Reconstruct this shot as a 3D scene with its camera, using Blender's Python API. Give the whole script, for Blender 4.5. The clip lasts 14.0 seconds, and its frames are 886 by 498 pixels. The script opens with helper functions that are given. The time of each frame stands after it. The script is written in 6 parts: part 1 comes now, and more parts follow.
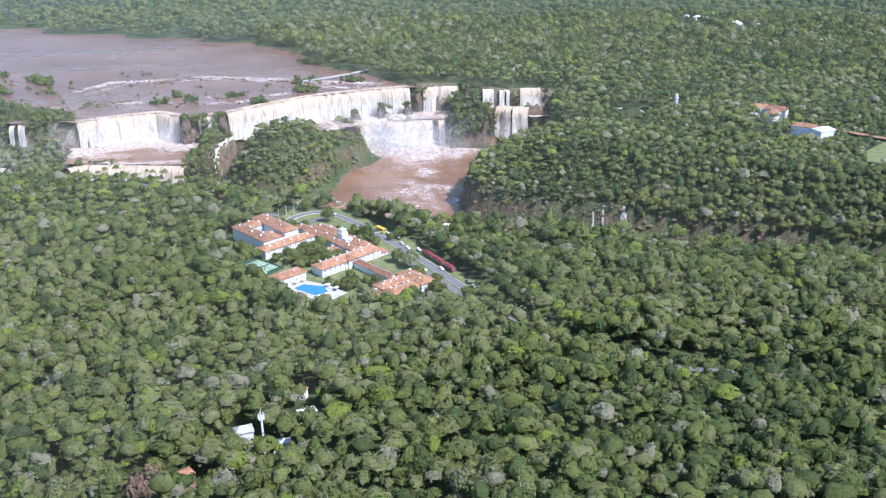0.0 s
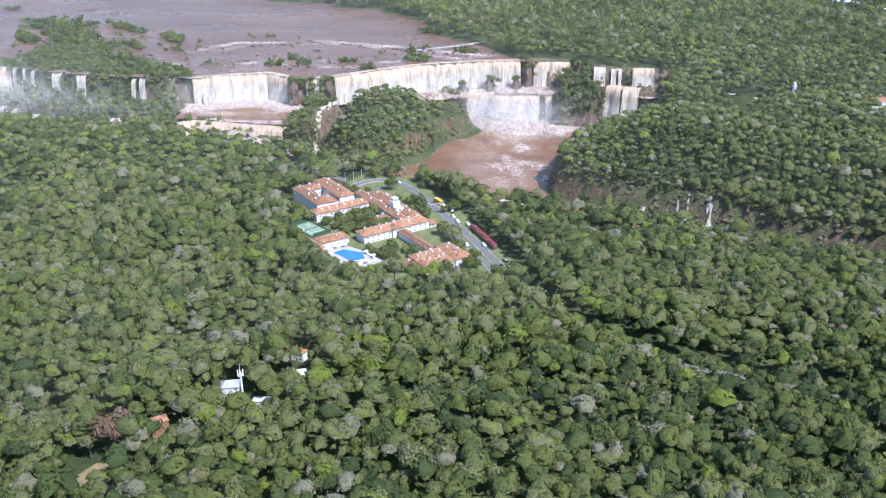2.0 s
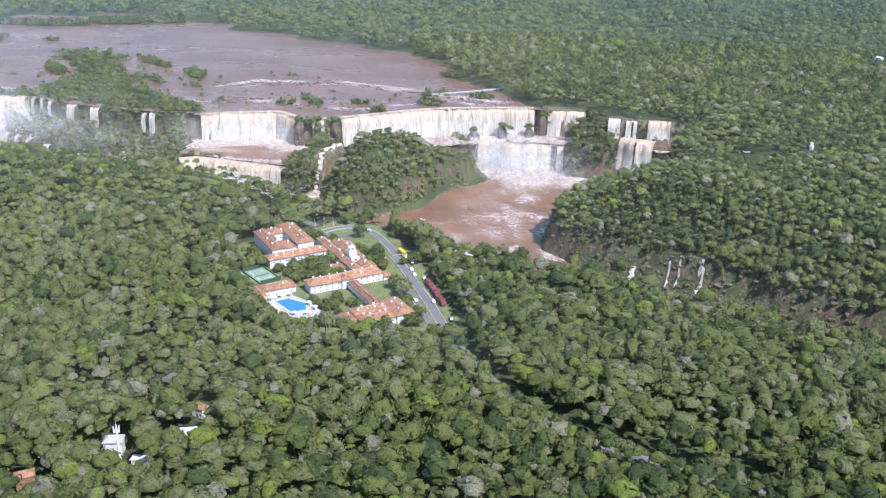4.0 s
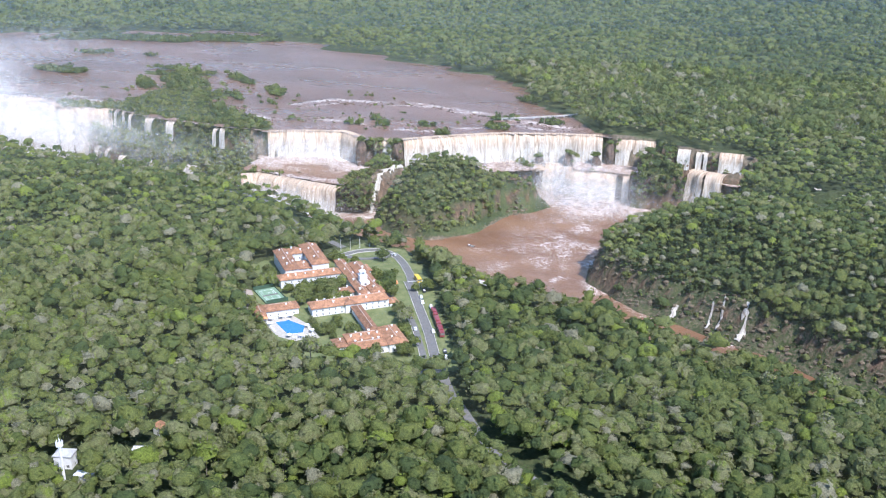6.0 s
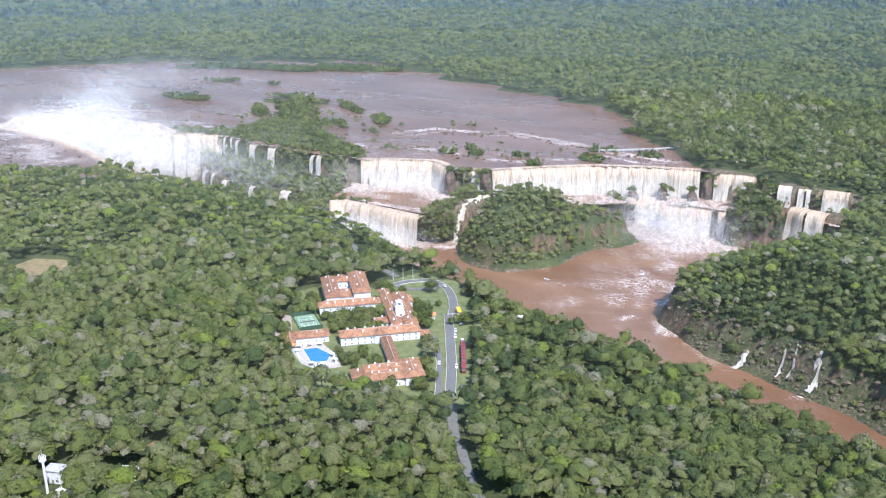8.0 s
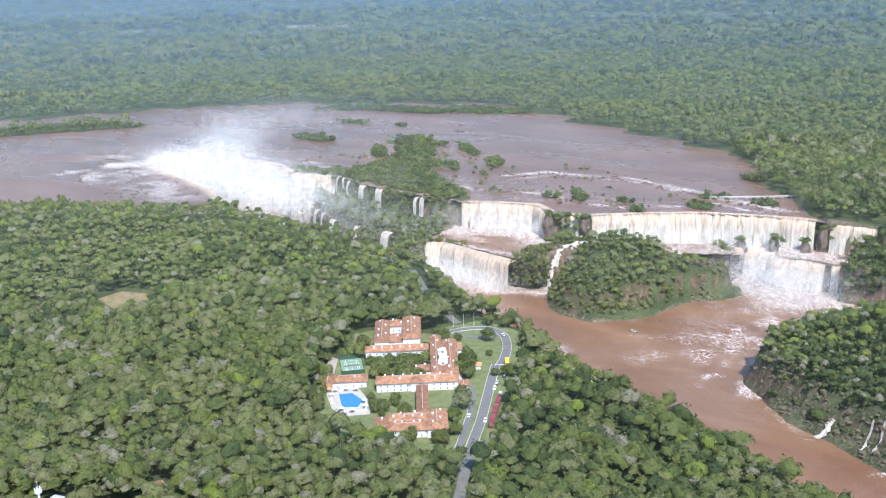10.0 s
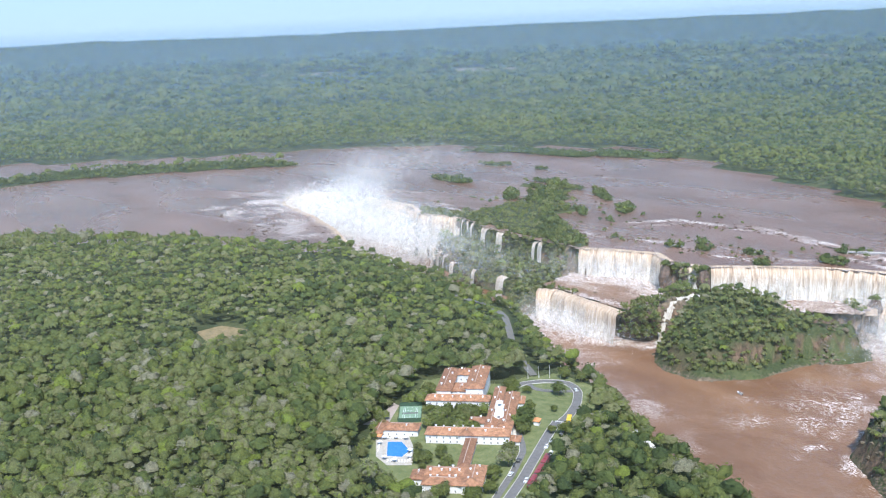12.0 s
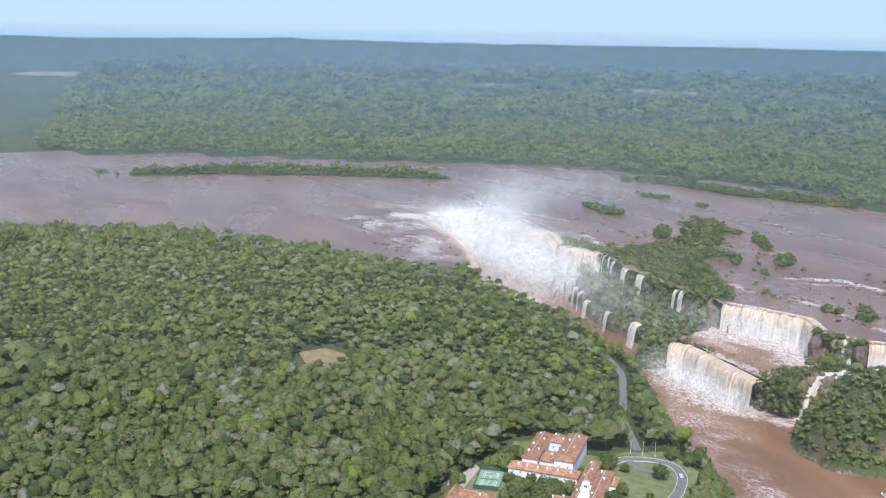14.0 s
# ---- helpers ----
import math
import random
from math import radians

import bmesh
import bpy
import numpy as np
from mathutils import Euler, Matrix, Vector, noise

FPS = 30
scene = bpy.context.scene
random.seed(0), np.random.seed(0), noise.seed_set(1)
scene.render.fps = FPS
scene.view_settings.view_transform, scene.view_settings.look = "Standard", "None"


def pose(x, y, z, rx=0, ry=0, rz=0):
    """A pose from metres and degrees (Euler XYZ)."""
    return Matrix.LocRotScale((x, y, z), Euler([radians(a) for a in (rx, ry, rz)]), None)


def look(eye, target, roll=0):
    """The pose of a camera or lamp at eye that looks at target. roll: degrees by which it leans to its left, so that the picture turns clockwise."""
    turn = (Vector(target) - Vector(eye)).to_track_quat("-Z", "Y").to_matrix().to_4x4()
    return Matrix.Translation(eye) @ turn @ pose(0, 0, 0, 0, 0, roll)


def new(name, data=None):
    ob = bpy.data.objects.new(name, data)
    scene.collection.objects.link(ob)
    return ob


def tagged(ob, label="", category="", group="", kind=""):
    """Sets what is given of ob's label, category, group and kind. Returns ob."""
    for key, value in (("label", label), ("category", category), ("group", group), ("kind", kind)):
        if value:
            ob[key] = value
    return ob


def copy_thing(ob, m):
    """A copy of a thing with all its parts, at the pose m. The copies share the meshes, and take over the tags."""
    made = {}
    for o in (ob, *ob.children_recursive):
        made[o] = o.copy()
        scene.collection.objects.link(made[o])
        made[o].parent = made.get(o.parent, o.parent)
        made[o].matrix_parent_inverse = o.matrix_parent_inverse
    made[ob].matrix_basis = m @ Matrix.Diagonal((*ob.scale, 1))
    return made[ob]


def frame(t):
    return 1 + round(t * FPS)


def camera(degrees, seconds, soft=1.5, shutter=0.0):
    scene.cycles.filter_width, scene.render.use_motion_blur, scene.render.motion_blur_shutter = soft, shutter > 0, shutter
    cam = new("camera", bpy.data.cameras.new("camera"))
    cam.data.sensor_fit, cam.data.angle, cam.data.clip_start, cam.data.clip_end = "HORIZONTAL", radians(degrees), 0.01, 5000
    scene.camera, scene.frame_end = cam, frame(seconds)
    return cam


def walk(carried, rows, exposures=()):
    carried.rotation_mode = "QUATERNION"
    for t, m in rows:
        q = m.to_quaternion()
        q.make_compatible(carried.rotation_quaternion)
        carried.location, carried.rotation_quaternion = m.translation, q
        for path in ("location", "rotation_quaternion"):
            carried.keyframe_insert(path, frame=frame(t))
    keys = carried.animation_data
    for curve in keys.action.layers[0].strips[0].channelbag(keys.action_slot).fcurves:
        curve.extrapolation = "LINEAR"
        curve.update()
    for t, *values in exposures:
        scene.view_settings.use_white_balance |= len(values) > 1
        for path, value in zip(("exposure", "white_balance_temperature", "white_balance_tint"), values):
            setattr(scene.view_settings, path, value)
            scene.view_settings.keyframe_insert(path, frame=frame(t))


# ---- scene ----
cam = camera(48.64, 14.0, soft=1.15)
PATH = [
    (0, (0.00, -0.00, 247.06), (-0.75, 184.77, 170.51), -1.15),
    (0.5, (17.91, 0.30, 246.21), (2.69, 184.13, 168.90), -1.79),
    (1, (35.70, 1.80, 245.31), (10.83, 184.13, 166.96), -1.65),
    (1.5, (53.02, 5.74, 244.11), (23.52, 186.82, 164.48), -1.30),
    (2, (69.27, 12.50, 243.02), (35.92, 192.41, 162.27), -0.64),
    (2.5, (84.84, 22.30, 242.13), (47.82, 201.90, 162.29), -0.33),
    (3, (100.19, 33.33, 241.55), (59.85, 213.36, 164.33), 0.01),
    (5.5, (171.71, 80.28, 239.45), (107.74, 256.36, 169.43), 0.61),
    (6, (186.37, 89.38, 239.10), (114.79, 262.84, 169.90), 0.50),
    (6.5, (201.10, 98.01, 238.81), (122.37, 268.67, 170.40), 0.19),
    (7, (215.49, 107.37, 238.57), (129.50, 274.97, 171.35), 0.02),
    (7.5, (229.18, 118.09, 237.82), (136.13, 282.50, 172.15), -0.34),
    (8, (242.00, 130.46, 236.92), (141.67, 291.40, 173.40), -0.72),
    (10.5, (299.09, 197.11, 234.53), (163.54, 334.42, 181.90), -2.08),
    (11, (308.64, 211.25, 233.98), (166.32, 342.47, 183.73), -2.18),
    (11.5, (317.21, 225.99, 233.48), (168.59, 350.90, 185.43), -2.36),
    (12, (324.95, 241.29, 233.02), (170.05, 359.31, 187.46), -2.58),
    (12.5, (332.13, 256.69, 232.85), (171.46, 367.76, 189.85), -2.74),
    (13, (324.29, 272.01, 235.42), (158.37, 375.05, 192.38), -1.28),
    (13.5, (313.98, 286.80, 239.00), (143.26, 381.46, 195.45), -0.99),
    (14, (303.30, 301.19, 242.83), (129.67, 390.55, 199.61), 0.98),
]
walk(cam, [(t, look(eye, target, roll)) for t, eye, target, roll in PATH], [(0, 0.9, 5500, 15), (2.5, 0.78, 5570, 15), (5.5, 0.82, 5610, 14), (8, 0.84, 5660, 13), (10.5, 0.8, 5710, 10), (12.5, 0.66, 5740, 9), (14, 0.56, 5780, 11)])

# ---- world, sun, exposure ----
SUN_AZ, SUN_EL = radians(123), radians(52)
world = bpy.data.worlds.new("sky")
scene.world = world
world.use_nodes = True
wn = world.node_tree
sky = wn.nodes.new("ShaderNodeTexSky")
sky.sky_type, sky.sun_disc = "NISHITA", False
sky.sun_elevation, sky.sun_rotation = SUN_EL, SUN_AZ
sky.air_density, sky.dust_density, sky.ozone_density = 1.0, 0.1, 3.0
wn.links.new(sky.outputs[0], wn.nodes["Background"].inputs[0])
wn.nodes["Background"].inputs[1].default_value = 0.17
scene.cycles.transparent_max_bounces = 64
sun_data = bpy.data.lights.new("sun", "SUN")
sun_data.energy, sun_data.angle, sun_data.color = 4.4, radians(0.53), (1.0, 0.94, 0.86)
sun = new("sun", sun_data)
sun_dir = Vector((math.sin(SUN_AZ) * math.cos(SUN_EL), math.cos(SUN_AZ) * math.cos(SUN_EL), math.sin(SUN_EL)))
sun.rotation_euler = sun_dir.to_track_quat("Z", "Y").to_euler()
sun.location = (300, -200, 600)


# ---- materials ----
def material(name, rough=0.8, base=(0.5, 0.5, 0.5), metal=0.0, spec=0.3):
    m = bpy.data.materials.new(name)
    m.use_nodes = True
    b = m.node_tree.nodes["Principled BSDF"]
    b.inputs["Base Color"].default_value = (*base, 1)
    b.inputs["Roughness"].default_value = rough
    b.inputs["Metallic"].default_value = metal
    b.inputs["Specular IOR Level"].default_value = spec
    return m, m.node_tree, b


def noise_node(nt, scale, detail=4, rough=0.6, vec=None, dist=0.0):
    n = nt.nodes.new("ShaderNodeTexNoise")
    n.inputs["Scale"].default_value, n.inputs["Detail"].default_value = scale, detail
    n.inputs["Roughness"].default_value, n.inputs["Distortion"].default_value = rough, dist
    if vec is None:
        vec = coords(nt)
    nt.links.new(vec, n.inputs["Vector"])
    return n.outputs["Fac"]


def coords(nt, stretch=None):
    g = nt.nodes.new("ShaderNodeNewGeometry").outputs["Position"]
    if stretch is None:
        return g
    mp = nt.nodes.new("ShaderNodeMapping")
    mp.inputs["Scale"].default_value = stretch
    nt.links.new(g, mp.inputs["Vector"])
    return mp.outputs[0]


def ramp(nt, fac, stops):
    r = nt.nodes.new("ShaderNodeValToRGB")
    el = r.color_ramp.elements
    while len(el) < len(stops):
        el.new(0.5)
    for e, (p, c) in zip(el, stops):
        e.position, e.color = p, (*c, 1) if len(c) == 3 else c
    nt.links.new(fac, r.inputs[0])
    return r.outputs[0]


def mix(nt, fac, a, b, mode="MIX"):
    n = nt.nodes.new("ShaderNodeMix")
    n.data_type, n.blend_type = "RGBA", mode
    for sock, v in ((n.inputs[0], fac), (n.inputs[6], a), (n.inputs[7], b)):
        if isinstance(v, (int, float)):
            sock.default_value = v
        elif isinstance(v, tuple):
            sock.default_value = (*v, 1)
        else:
            nt.links.new(v, sock)
    return n.outputs[2]


def maths(nt, op, a, b=0.0, clamp=False):
    n = nt.nodes.new("ShaderNodeMath")
    n.operation, n.use_clamp = op, clamp
    for sock, v in zip(n.inputs, (a, b)):
        if isinstance(v, (int, float)):
            sock.default_value = v
        else:
            nt.links.new(v, sock)
    return n.outputs[0]


def bump(nt, bsdf, height, strength=0.5, dist=0.2):
    n = nt.nodes.new("ShaderNodeBump")
    n.inputs["Strength"].default_value, n.inputs["Distance"].default_value = strength, dist
    nt.links.new(height, n.inputs["Height"])
    nt.links.new(n.outputs[0], bsdf.inputs["Normal"])


def attr(nt, name):
    n = nt.nodes.new("ShaderNodeAttribute")
    n.attribute_name = name
    return n.outputs["Fac"]


def slope_z(nt):
    s = nt.nodes.new("ShaderNodeSeparateXYZ")
    nt.links.new(nt.nodes.new("ShaderNodeNewGeometry").outputs["Normal"], s.inputs[0])
    return s.outputs[2]


def m_ground():
    m, nt, b = material("forest_floor_and_rock", 0.95)
    fine, broad = noise_node(nt, 0.45, 6, 0.65), noise_node(nt, 0.035, 4)
    floor_c = ramp(nt, fine, [(0.3, (0.022, 0.032, 0.012)), (0.55, (0.05, 0.065, 0.022)), (0.75, (0.09, 0.075, 0.035))])
    scrub = ramp(nt, fine, [(0.3, (0.05, 0.07, 0.02)), (0.7, (0.12, 0.12, 0.05))])
    floor_c = mix(nt, ramp(nt, broad, [(0.45, (0, 0, 0)), (0.65, (1, 1, 1))]), floor_c, scrub)
    strata = noise_node(nt, 0.25, 6, 0.7, coords(nt, (1, 1, 0.35)))
    rock = ramp(nt, strata, [(0.3, (0.032, 0.026, 0.02)), (0.5, (0.12, 0.076, 0.05)), (0.72, (0.28, 0.175, 0.105))])
    cliff = ramp(nt, maths(nt, "ADD", slope_z(nt), maths(nt, "MULTIPLY", maths(nt, "SUBTRACT", broad, 0.5), 0.5)),
                 [(0.38, (1, 1, 1)), (0.60, (0, 0, 0))])
    bare = ramp(nt, maths(nt, "ADD", attr(nt, "bare"), maths(nt, "MULTIPLY", maths(nt, "SUBTRACT", fine, 0.5), 1.2)), [(0.35, (0, 0, 0)), (0.6, (1, 1, 1))])
    ledge = ramp(nt, strata, [(0.3, (0.045, 0.04, 0.026)), (0.48, (0.125, 0.096, 0.064)), (0.7, (0.26, 0.195, 0.135))])
    nt.links.new(mix(nt, cliff, mix(nt, bare, floor_c, ledge), rock), b.inputs["Base Color"])
    bump(nt, b, maths(nt, "ADD", fine, strata), 0.8, 1.2)
    return m


def m_leaf(name, stops, small=0.9, light=1.6):
    m, nt, b = material(name, 0.75, spec=0.2)
    t = attr(nt, "tint")
    speck = noise_node(nt, small, 3, 0.7)
    c = ramp(nt, t, stops)
    c = mix(nt, 0.55, c, ramp(nt, speck, [(0.3, (0.52, 0.55, 0.52)), (0.5, (0.92, 0.92, 0.88)), (0.7, (1.45, 1.42, 1.28))]), "MULTIPLY")
    leafy = noise_node(nt, small * 2.2, 5, 0.75)
    c = mix(nt, 0.75, c, ramp(nt, leafy, [(0.34, (0.50, 0.52, 0.50)), (0.5, (0.78 * light, 0.78 * light, 0.77 * light)), (0.64, (1.15 * light, 1.13 * light, 1.03 * light))]), "MULTIPLY")
    nt.links.new(c, b.inputs["Base Color"])
    bump(nt, b, maths(nt, "ADD", speck, leafy), 1.0, 0.7)
    # leaves let light through
    thin = nt.nodes.new("ShaderNodeBsdfTranslucent")
    nt.links.new(mix(nt, 1.0, c, (1.25, 1.25, 0.85), "MULTIPLY"), thin.inputs["Color"])
    both = nt.nodes.new("ShaderNodeMixShader")
    both.inputs[0].default_value = 0.32
    nt.links.new(b.outputs[0], both.inputs[1])
    nt.links.new(thin.outputs[0], both.inputs[2])
    nt.links.new(both.outputs[0], nt.nodes["Material Output"].inputs["Surface"])
    return m


LEAVES = [(0.0, (0.058, 0.080, 0.030)), (0.16, (0.080, 0.106, 0.035)), (0.32, (0.108, 0.134, 0.040)), (0.46, (0.146, 0.164, 0.044)),
          (0.58, (0.138, 0.158, 0.056)), (0.70, (0.168, 0.176, 0.070)), (0.84, (0.194, 0.192, 0.094)), (0.92, (0.175, 0.215, 0.038)), (1.0, (0.240, 0.226, 0.150))]


def m_water(name, dark, light, scale, rough=0.22, height=0.25):
    """Muddy water; the mesh's foam value says where it breaks into white water."""
    m, nt, b = material(name, rough, spec=0.5)
    broad = noise_node(nt, scale, 5, 0.6, coords(nt, (0.45, 1, 1)), 0.6)
    fine = noise_node(nt, scale * 14, 4, 0.65)
    c = ramp(nt, broad, [(0.3, dark), (0.7, light)])
    ridge = maths(nt, "ABSOLUTE", maths(nt, "SUBTRACT", noise_node(nt, 0.15, 4, 0.6, coords(nt, (0.7, 1.1, 1)), 2.2), 0.5))
    lace = maths(nt, "ADD", maths(nt, "SUBTRACT", 0.88, maths(nt, "MULTIPLY", ridge, 11.0)), maths(nt, "MULTIPLY", noise_node(nt, 0.7, 4, 0.7), 0.35))
    veil = maths(nt, "SUBTRACT", maths(nt, "ADD", attr(nt, "foam"), maths(nt, "MULTIPLY", lace, 0.9)), 1.12)
    white = ramp(nt, veil, [(0.03, (0, 0, 0)), (0.14, (0.5, 0.5, 0.5)), (0.28, (1, 1, 1))])
    spray = ramp(nt, lace, [(0.3, (0.38, 0.27, 0.20)), (0.9, (0.66, 0.58, 0.52))])
    nt.links.new(mix(nt, white, c, spray), b.inputs["Base Color"])
    # wind patches: smooth and ruffled water
    wind = ramp(nt, noise_node(nt, scale * 0.6, 4, 0.55, coords(nt, (0.5, 1.2, 1)), 0.8), [(0.38, (0, 0, 0)), (0.62, (1, 1, 1))])
    still = maths(nt, "ADD", maths(nt, "MULTIPLY", wind, 0.15), rough - 0.08)
    nt.links.new(maths(nt, "ADD", maths(nt, "MULTIPLY", white, 0.5), still), b.inputs["Roughness"])
    bump(nt, b, maths(nt, "ADD", fine, maths(nt, "MULTIPLY", lace, 0.6)), 0.5, height)
    return m


def m_fall():
    m, nt, b = material("falling_white_water", 0.6, spec=0.3)
    t, h = attr(nt, "along"), attr(nt, "drop")
    cv = nt.nodes.new("ShaderNodeCombineXYZ")
    nt.links.new(maths(nt, "MULTIPLY", t, 0.55), cv.inputs[0])
    nt.links.new(maths(nt, "MULTIPLY", h, 1.6), cv.inputs[1])
    streak = noise_node(nt, 1.0, 6, 0.7, cv.outputs[0], 0.4)
    cw = nt.nodes.new("ShaderNodeCombineXYZ")
    nt.links.new(maths(nt, "MULTIPLY", t, 0.06), cw.inputs[0])
    nt.links.new(maths(nt, "MULTIPLY", h, 0.4), cw.inputs[1])
    broad = noise_node(nt, 1.0, 3, 0.6, cw.outputs[0])
    white = ramp(nt, streak, [(0.30, (0.20, 0.155, 0.11)), (0.43, (0.46, 0.40, 0.32)), (0.58, (0.62, 0.575, 0.50)), (0.75, (0.74, 0.71, 0.66))])
    muddy = ramp(nt, streak, [(0.30, (0.20, 0.12, 0.07)), (0.48, (0.48, 0.34, 0.22)), (0.66, (0.66, 0.55, 0.42))])
    top = ramp(nt, maths(nt, "ADD", h, maths(nt, "MULTIPLY", maths(nt, "SUBTRACT", broad, 0.5), 0.7)), [(0.06, (1, 1, 1)), (0.55, (0, 0, 0))])
    nt.links.new(mix(nt, top, white, muddy), b.inputs["Base Color"])
    bump(nt, b, streak, 0.7, 1.2)
    return m


def m_plain(name, dark, light, scale, rough=0.8, relief=0.3, dist=0.05, spec=0.3, metal=0.0):
    m, nt, b = material(name, rough, light, metal, spec)
    n1, n2 = noise_node(nt, scale, 5, 0.65), noise_node(nt, scale * 9, 4, 0.6)
    nt.links.new(ramp(nt, maths(nt, "ADD", maths(nt, "MULTIPLY", n1, 0.65), maths(nt, "MULTIPLY", n2, 0.35)), [(0.35, dark), (0.65, light)]), b.inputs["Base Color"])
    bump(nt, b, n2, relief, dist)
    return m


def m_tile():
    """Weathered roof tiles: each roof a little different, with pale worn and dark mossy spots."""
    m, nt, b = material("terracotta_roof", 0.88)
    n1, n2 = noise_node(nt, 0.5, 5, 0.7), noise_node(nt, 3.5, 4, 0.7)
    c = ramp(nt, maths(nt, "ADD", maths(nt, "MULTIPLY", n1, 0.6), maths(nt, "MULTIPLY", n2, 0.4)), [(0.36, (0.11, 0.066, 0.044)), (0.48, (0.27, 0.135, 0.074)), (0.58, (0.38, 0.205, 0.118)), (0.68, (0.48, 0.335, 0.235))])
    each = nt.nodes.new("ShaderNodeObjectInfo").outputs["Random"]
    c = mix(nt, 1.0, c, ramp(nt, each, [(0.0, (0.72, 0.70, 0.70)), (1.0, (1.15, 1.12, 1.05))]), "MULTIPLY")
    nt.links.new(c, b.inputs["Base Color"])
    bump(nt, b, n2, 0.5, 0.06)
    return m


GROUND = m_ground()
LEAF = m_leaf("forest_leaves", LEAVES, 0.9, 1.52)
# far leaves: the same colours dimmed for distance, coarser specks
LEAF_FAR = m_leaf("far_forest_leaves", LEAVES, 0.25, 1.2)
BARK = m_plain("bark", (0.10, 0.08, 0.06), (0.28, 0.25, 0.21), 2.0, 0.9, 0.6, 0.05)
UPPER_WATER = m_water("upper_river_water", (0.125, 0.060, 0.038), (0.215, 0.118, 0.082), 0.012, 0.3)
LOWER_WATER = m_water("lower_river_water", (0.15, 0.068, 0.030), (0.235, 0.124, 0.062), 0.02, 0.45)
FALL = m_fall()
ROCK = m_plain("wet_basalt", (0.035, 0.03, 0.026), (0.20, 0.13, 0.095), 0.25, 0.7, 0.8, 0.5)
ASPHALT = m_plain("asphalt", (0.12, 0.113, 0.104), (0.19, 0.18, 0.166), 0.5, 0.9, 0.3, 0.02)
PAVING = m_plain("pale_paving", (0.42, 0.38, 0.33), (0.62, 0.58, 0.52), 0.8, 0.85, 0.3, 0.03)
GRASS = m_plain("lawn_grass", (0.085, 0.11, 0.035), (0.20, 0.205, 0.085), 0.16, 0.95, 0.6, 0.1)
SOIL = m_plain("red_soil", (0.20, 0.10, 0.055), (0.34, 0.20, 0.12), 0.4, 0.95, 0.5, 0.1)
TILE = m_tile()
PLASTER = m_plain("white_plaster", (0.60, 0.58, 0.55), (0.76, 0.75, 0.73), 0.7, 0.8, 0.15, 0.02)
GLASS = m_plain("dark_window_glass", (0.12, 0.12, 0.115), (0.22, 0.21, 0.20), 1.0, 0.25, 0.0, 0.01, 0.6)
COURT = m_plain("green_court", (0.16, 0.25, 0.16), (0.22, 0.31, 0.20), 0.3, 0.85, 0.1, 0.01)
POOL = m_plain("pool_water", (0.03, 0.15, 0.42), (0.05, 0.21, 0.52), 0.5, 0.1, 0.2, 0.03, 0.5)


# ---- mesh helpers ----
def mesh_object(name, verts, faces, mat, smooth=False, attrs=None):
    me = bpy.data.meshes.new(name)
    verts = np.asarray(verts, np.float32)
    faces = np.asarray(faces, np.int32)
    k = faces.shape[1]
    me.vertices.add(len(verts))
    me.vertices.foreach_set("co", verts.ravel())
    me.loops.add(faces.size)
    me.loops.foreach_set("vertex_index", faces.ravel())
    me.polygons.add(len(faces))
    me.polygons.foreach_set("loop_start", np.arange(0, faces.size, k, dtype=np.int32))
    me.polygons.foreach_set("use_smooth", np.full(len(faces), smooth))
    for key, values in (attrs or {}).items():
        a = me.attributes.new(key, "FLOAT", "POINT")
        a.data.foreach_set("value", np.asarray(values, np.float32))
    me.update(calc_edges=True)
    me.validate()
    me.materials.append(mat)
    return new(name, me)


def part(name, bm, mat, parent=None, label=""):
    me = bpy.data.meshes.new(name)
    bm.to_mesh(me)
    bm.free()
    me.materials.append(mat)
    ob = new(name, me)
    if parent is not None:
        ob.parent = parent
    return tagged(ob, label) if label else ob


rng = np.random.default_rng(7)
LATTICE = rng.random((256, 256))


def vnoise(x, y):
    xi, yi = np.floor(x).astype(int), np.floor(y).astype(int)
    fx, fy = x - xi, y - yi
    fx, fy = fx * fx * (3 - 2 * fx), fy * fy * (3 - 2 * fy)
    a, b = LATTICE[xi % 256, yi % 256], LATTICE[(xi + 1) % 256, yi % 256]
    c, d = LATTICE[xi % 256, (yi + 1) % 256], LATTICE[(xi + 1) % 256, (yi + 1) % 256]
    return (a * (1 - fx) + b * fx) * (1 - fy) + (c * (1 - fx) + d * fx) * fy


def fbm(x, y, scale, octaves=4):
    out, amp, tot = 0, 1.0, 0
    for k in range(octaves):
        out = out + amp * vnoise(x / scale + 17.3 * k, y / scale + 5.1 * k)
        tot, amp, scale = tot + amp, amp * 0.5, scale * 0.5
    return out / tot - 0.5


def sdf(px, py, poly):
    """Signed distance to a closed outline, negative inside."""
    poly = np.asarray(poly, float)
    best, inside = np.full(px.shape, 1e12), np.zeros(px.shape, bool)
    for (x0, y0), (x1, y1) in zip(poly, np.roll(poly, -1, 0)):
        ex, ey = x1 - x0, y1 - y0
        t = np.clip(((px - x0) * ex + (py - y0) * ey) / (ex * ex + ey * ey), 0, 1)
        best = np.minimum(best, (px - x0 - t * ex) ** 2 + (py - y0 - t * ey) ** 2)
        if y0 != y1:
            inside ^= ((y0 > py) != (y1 > py)) & (px < (x1 - x0) * (py - y0) / (y1 - y0) + x0)
    return np.where(inside, -1, 1) * np.sqrt(best)


def smooth(a, b, v):
    t = np.clip((v - a) / (b - a), 0, 1)
    return t * t * (3 - 2 * t)


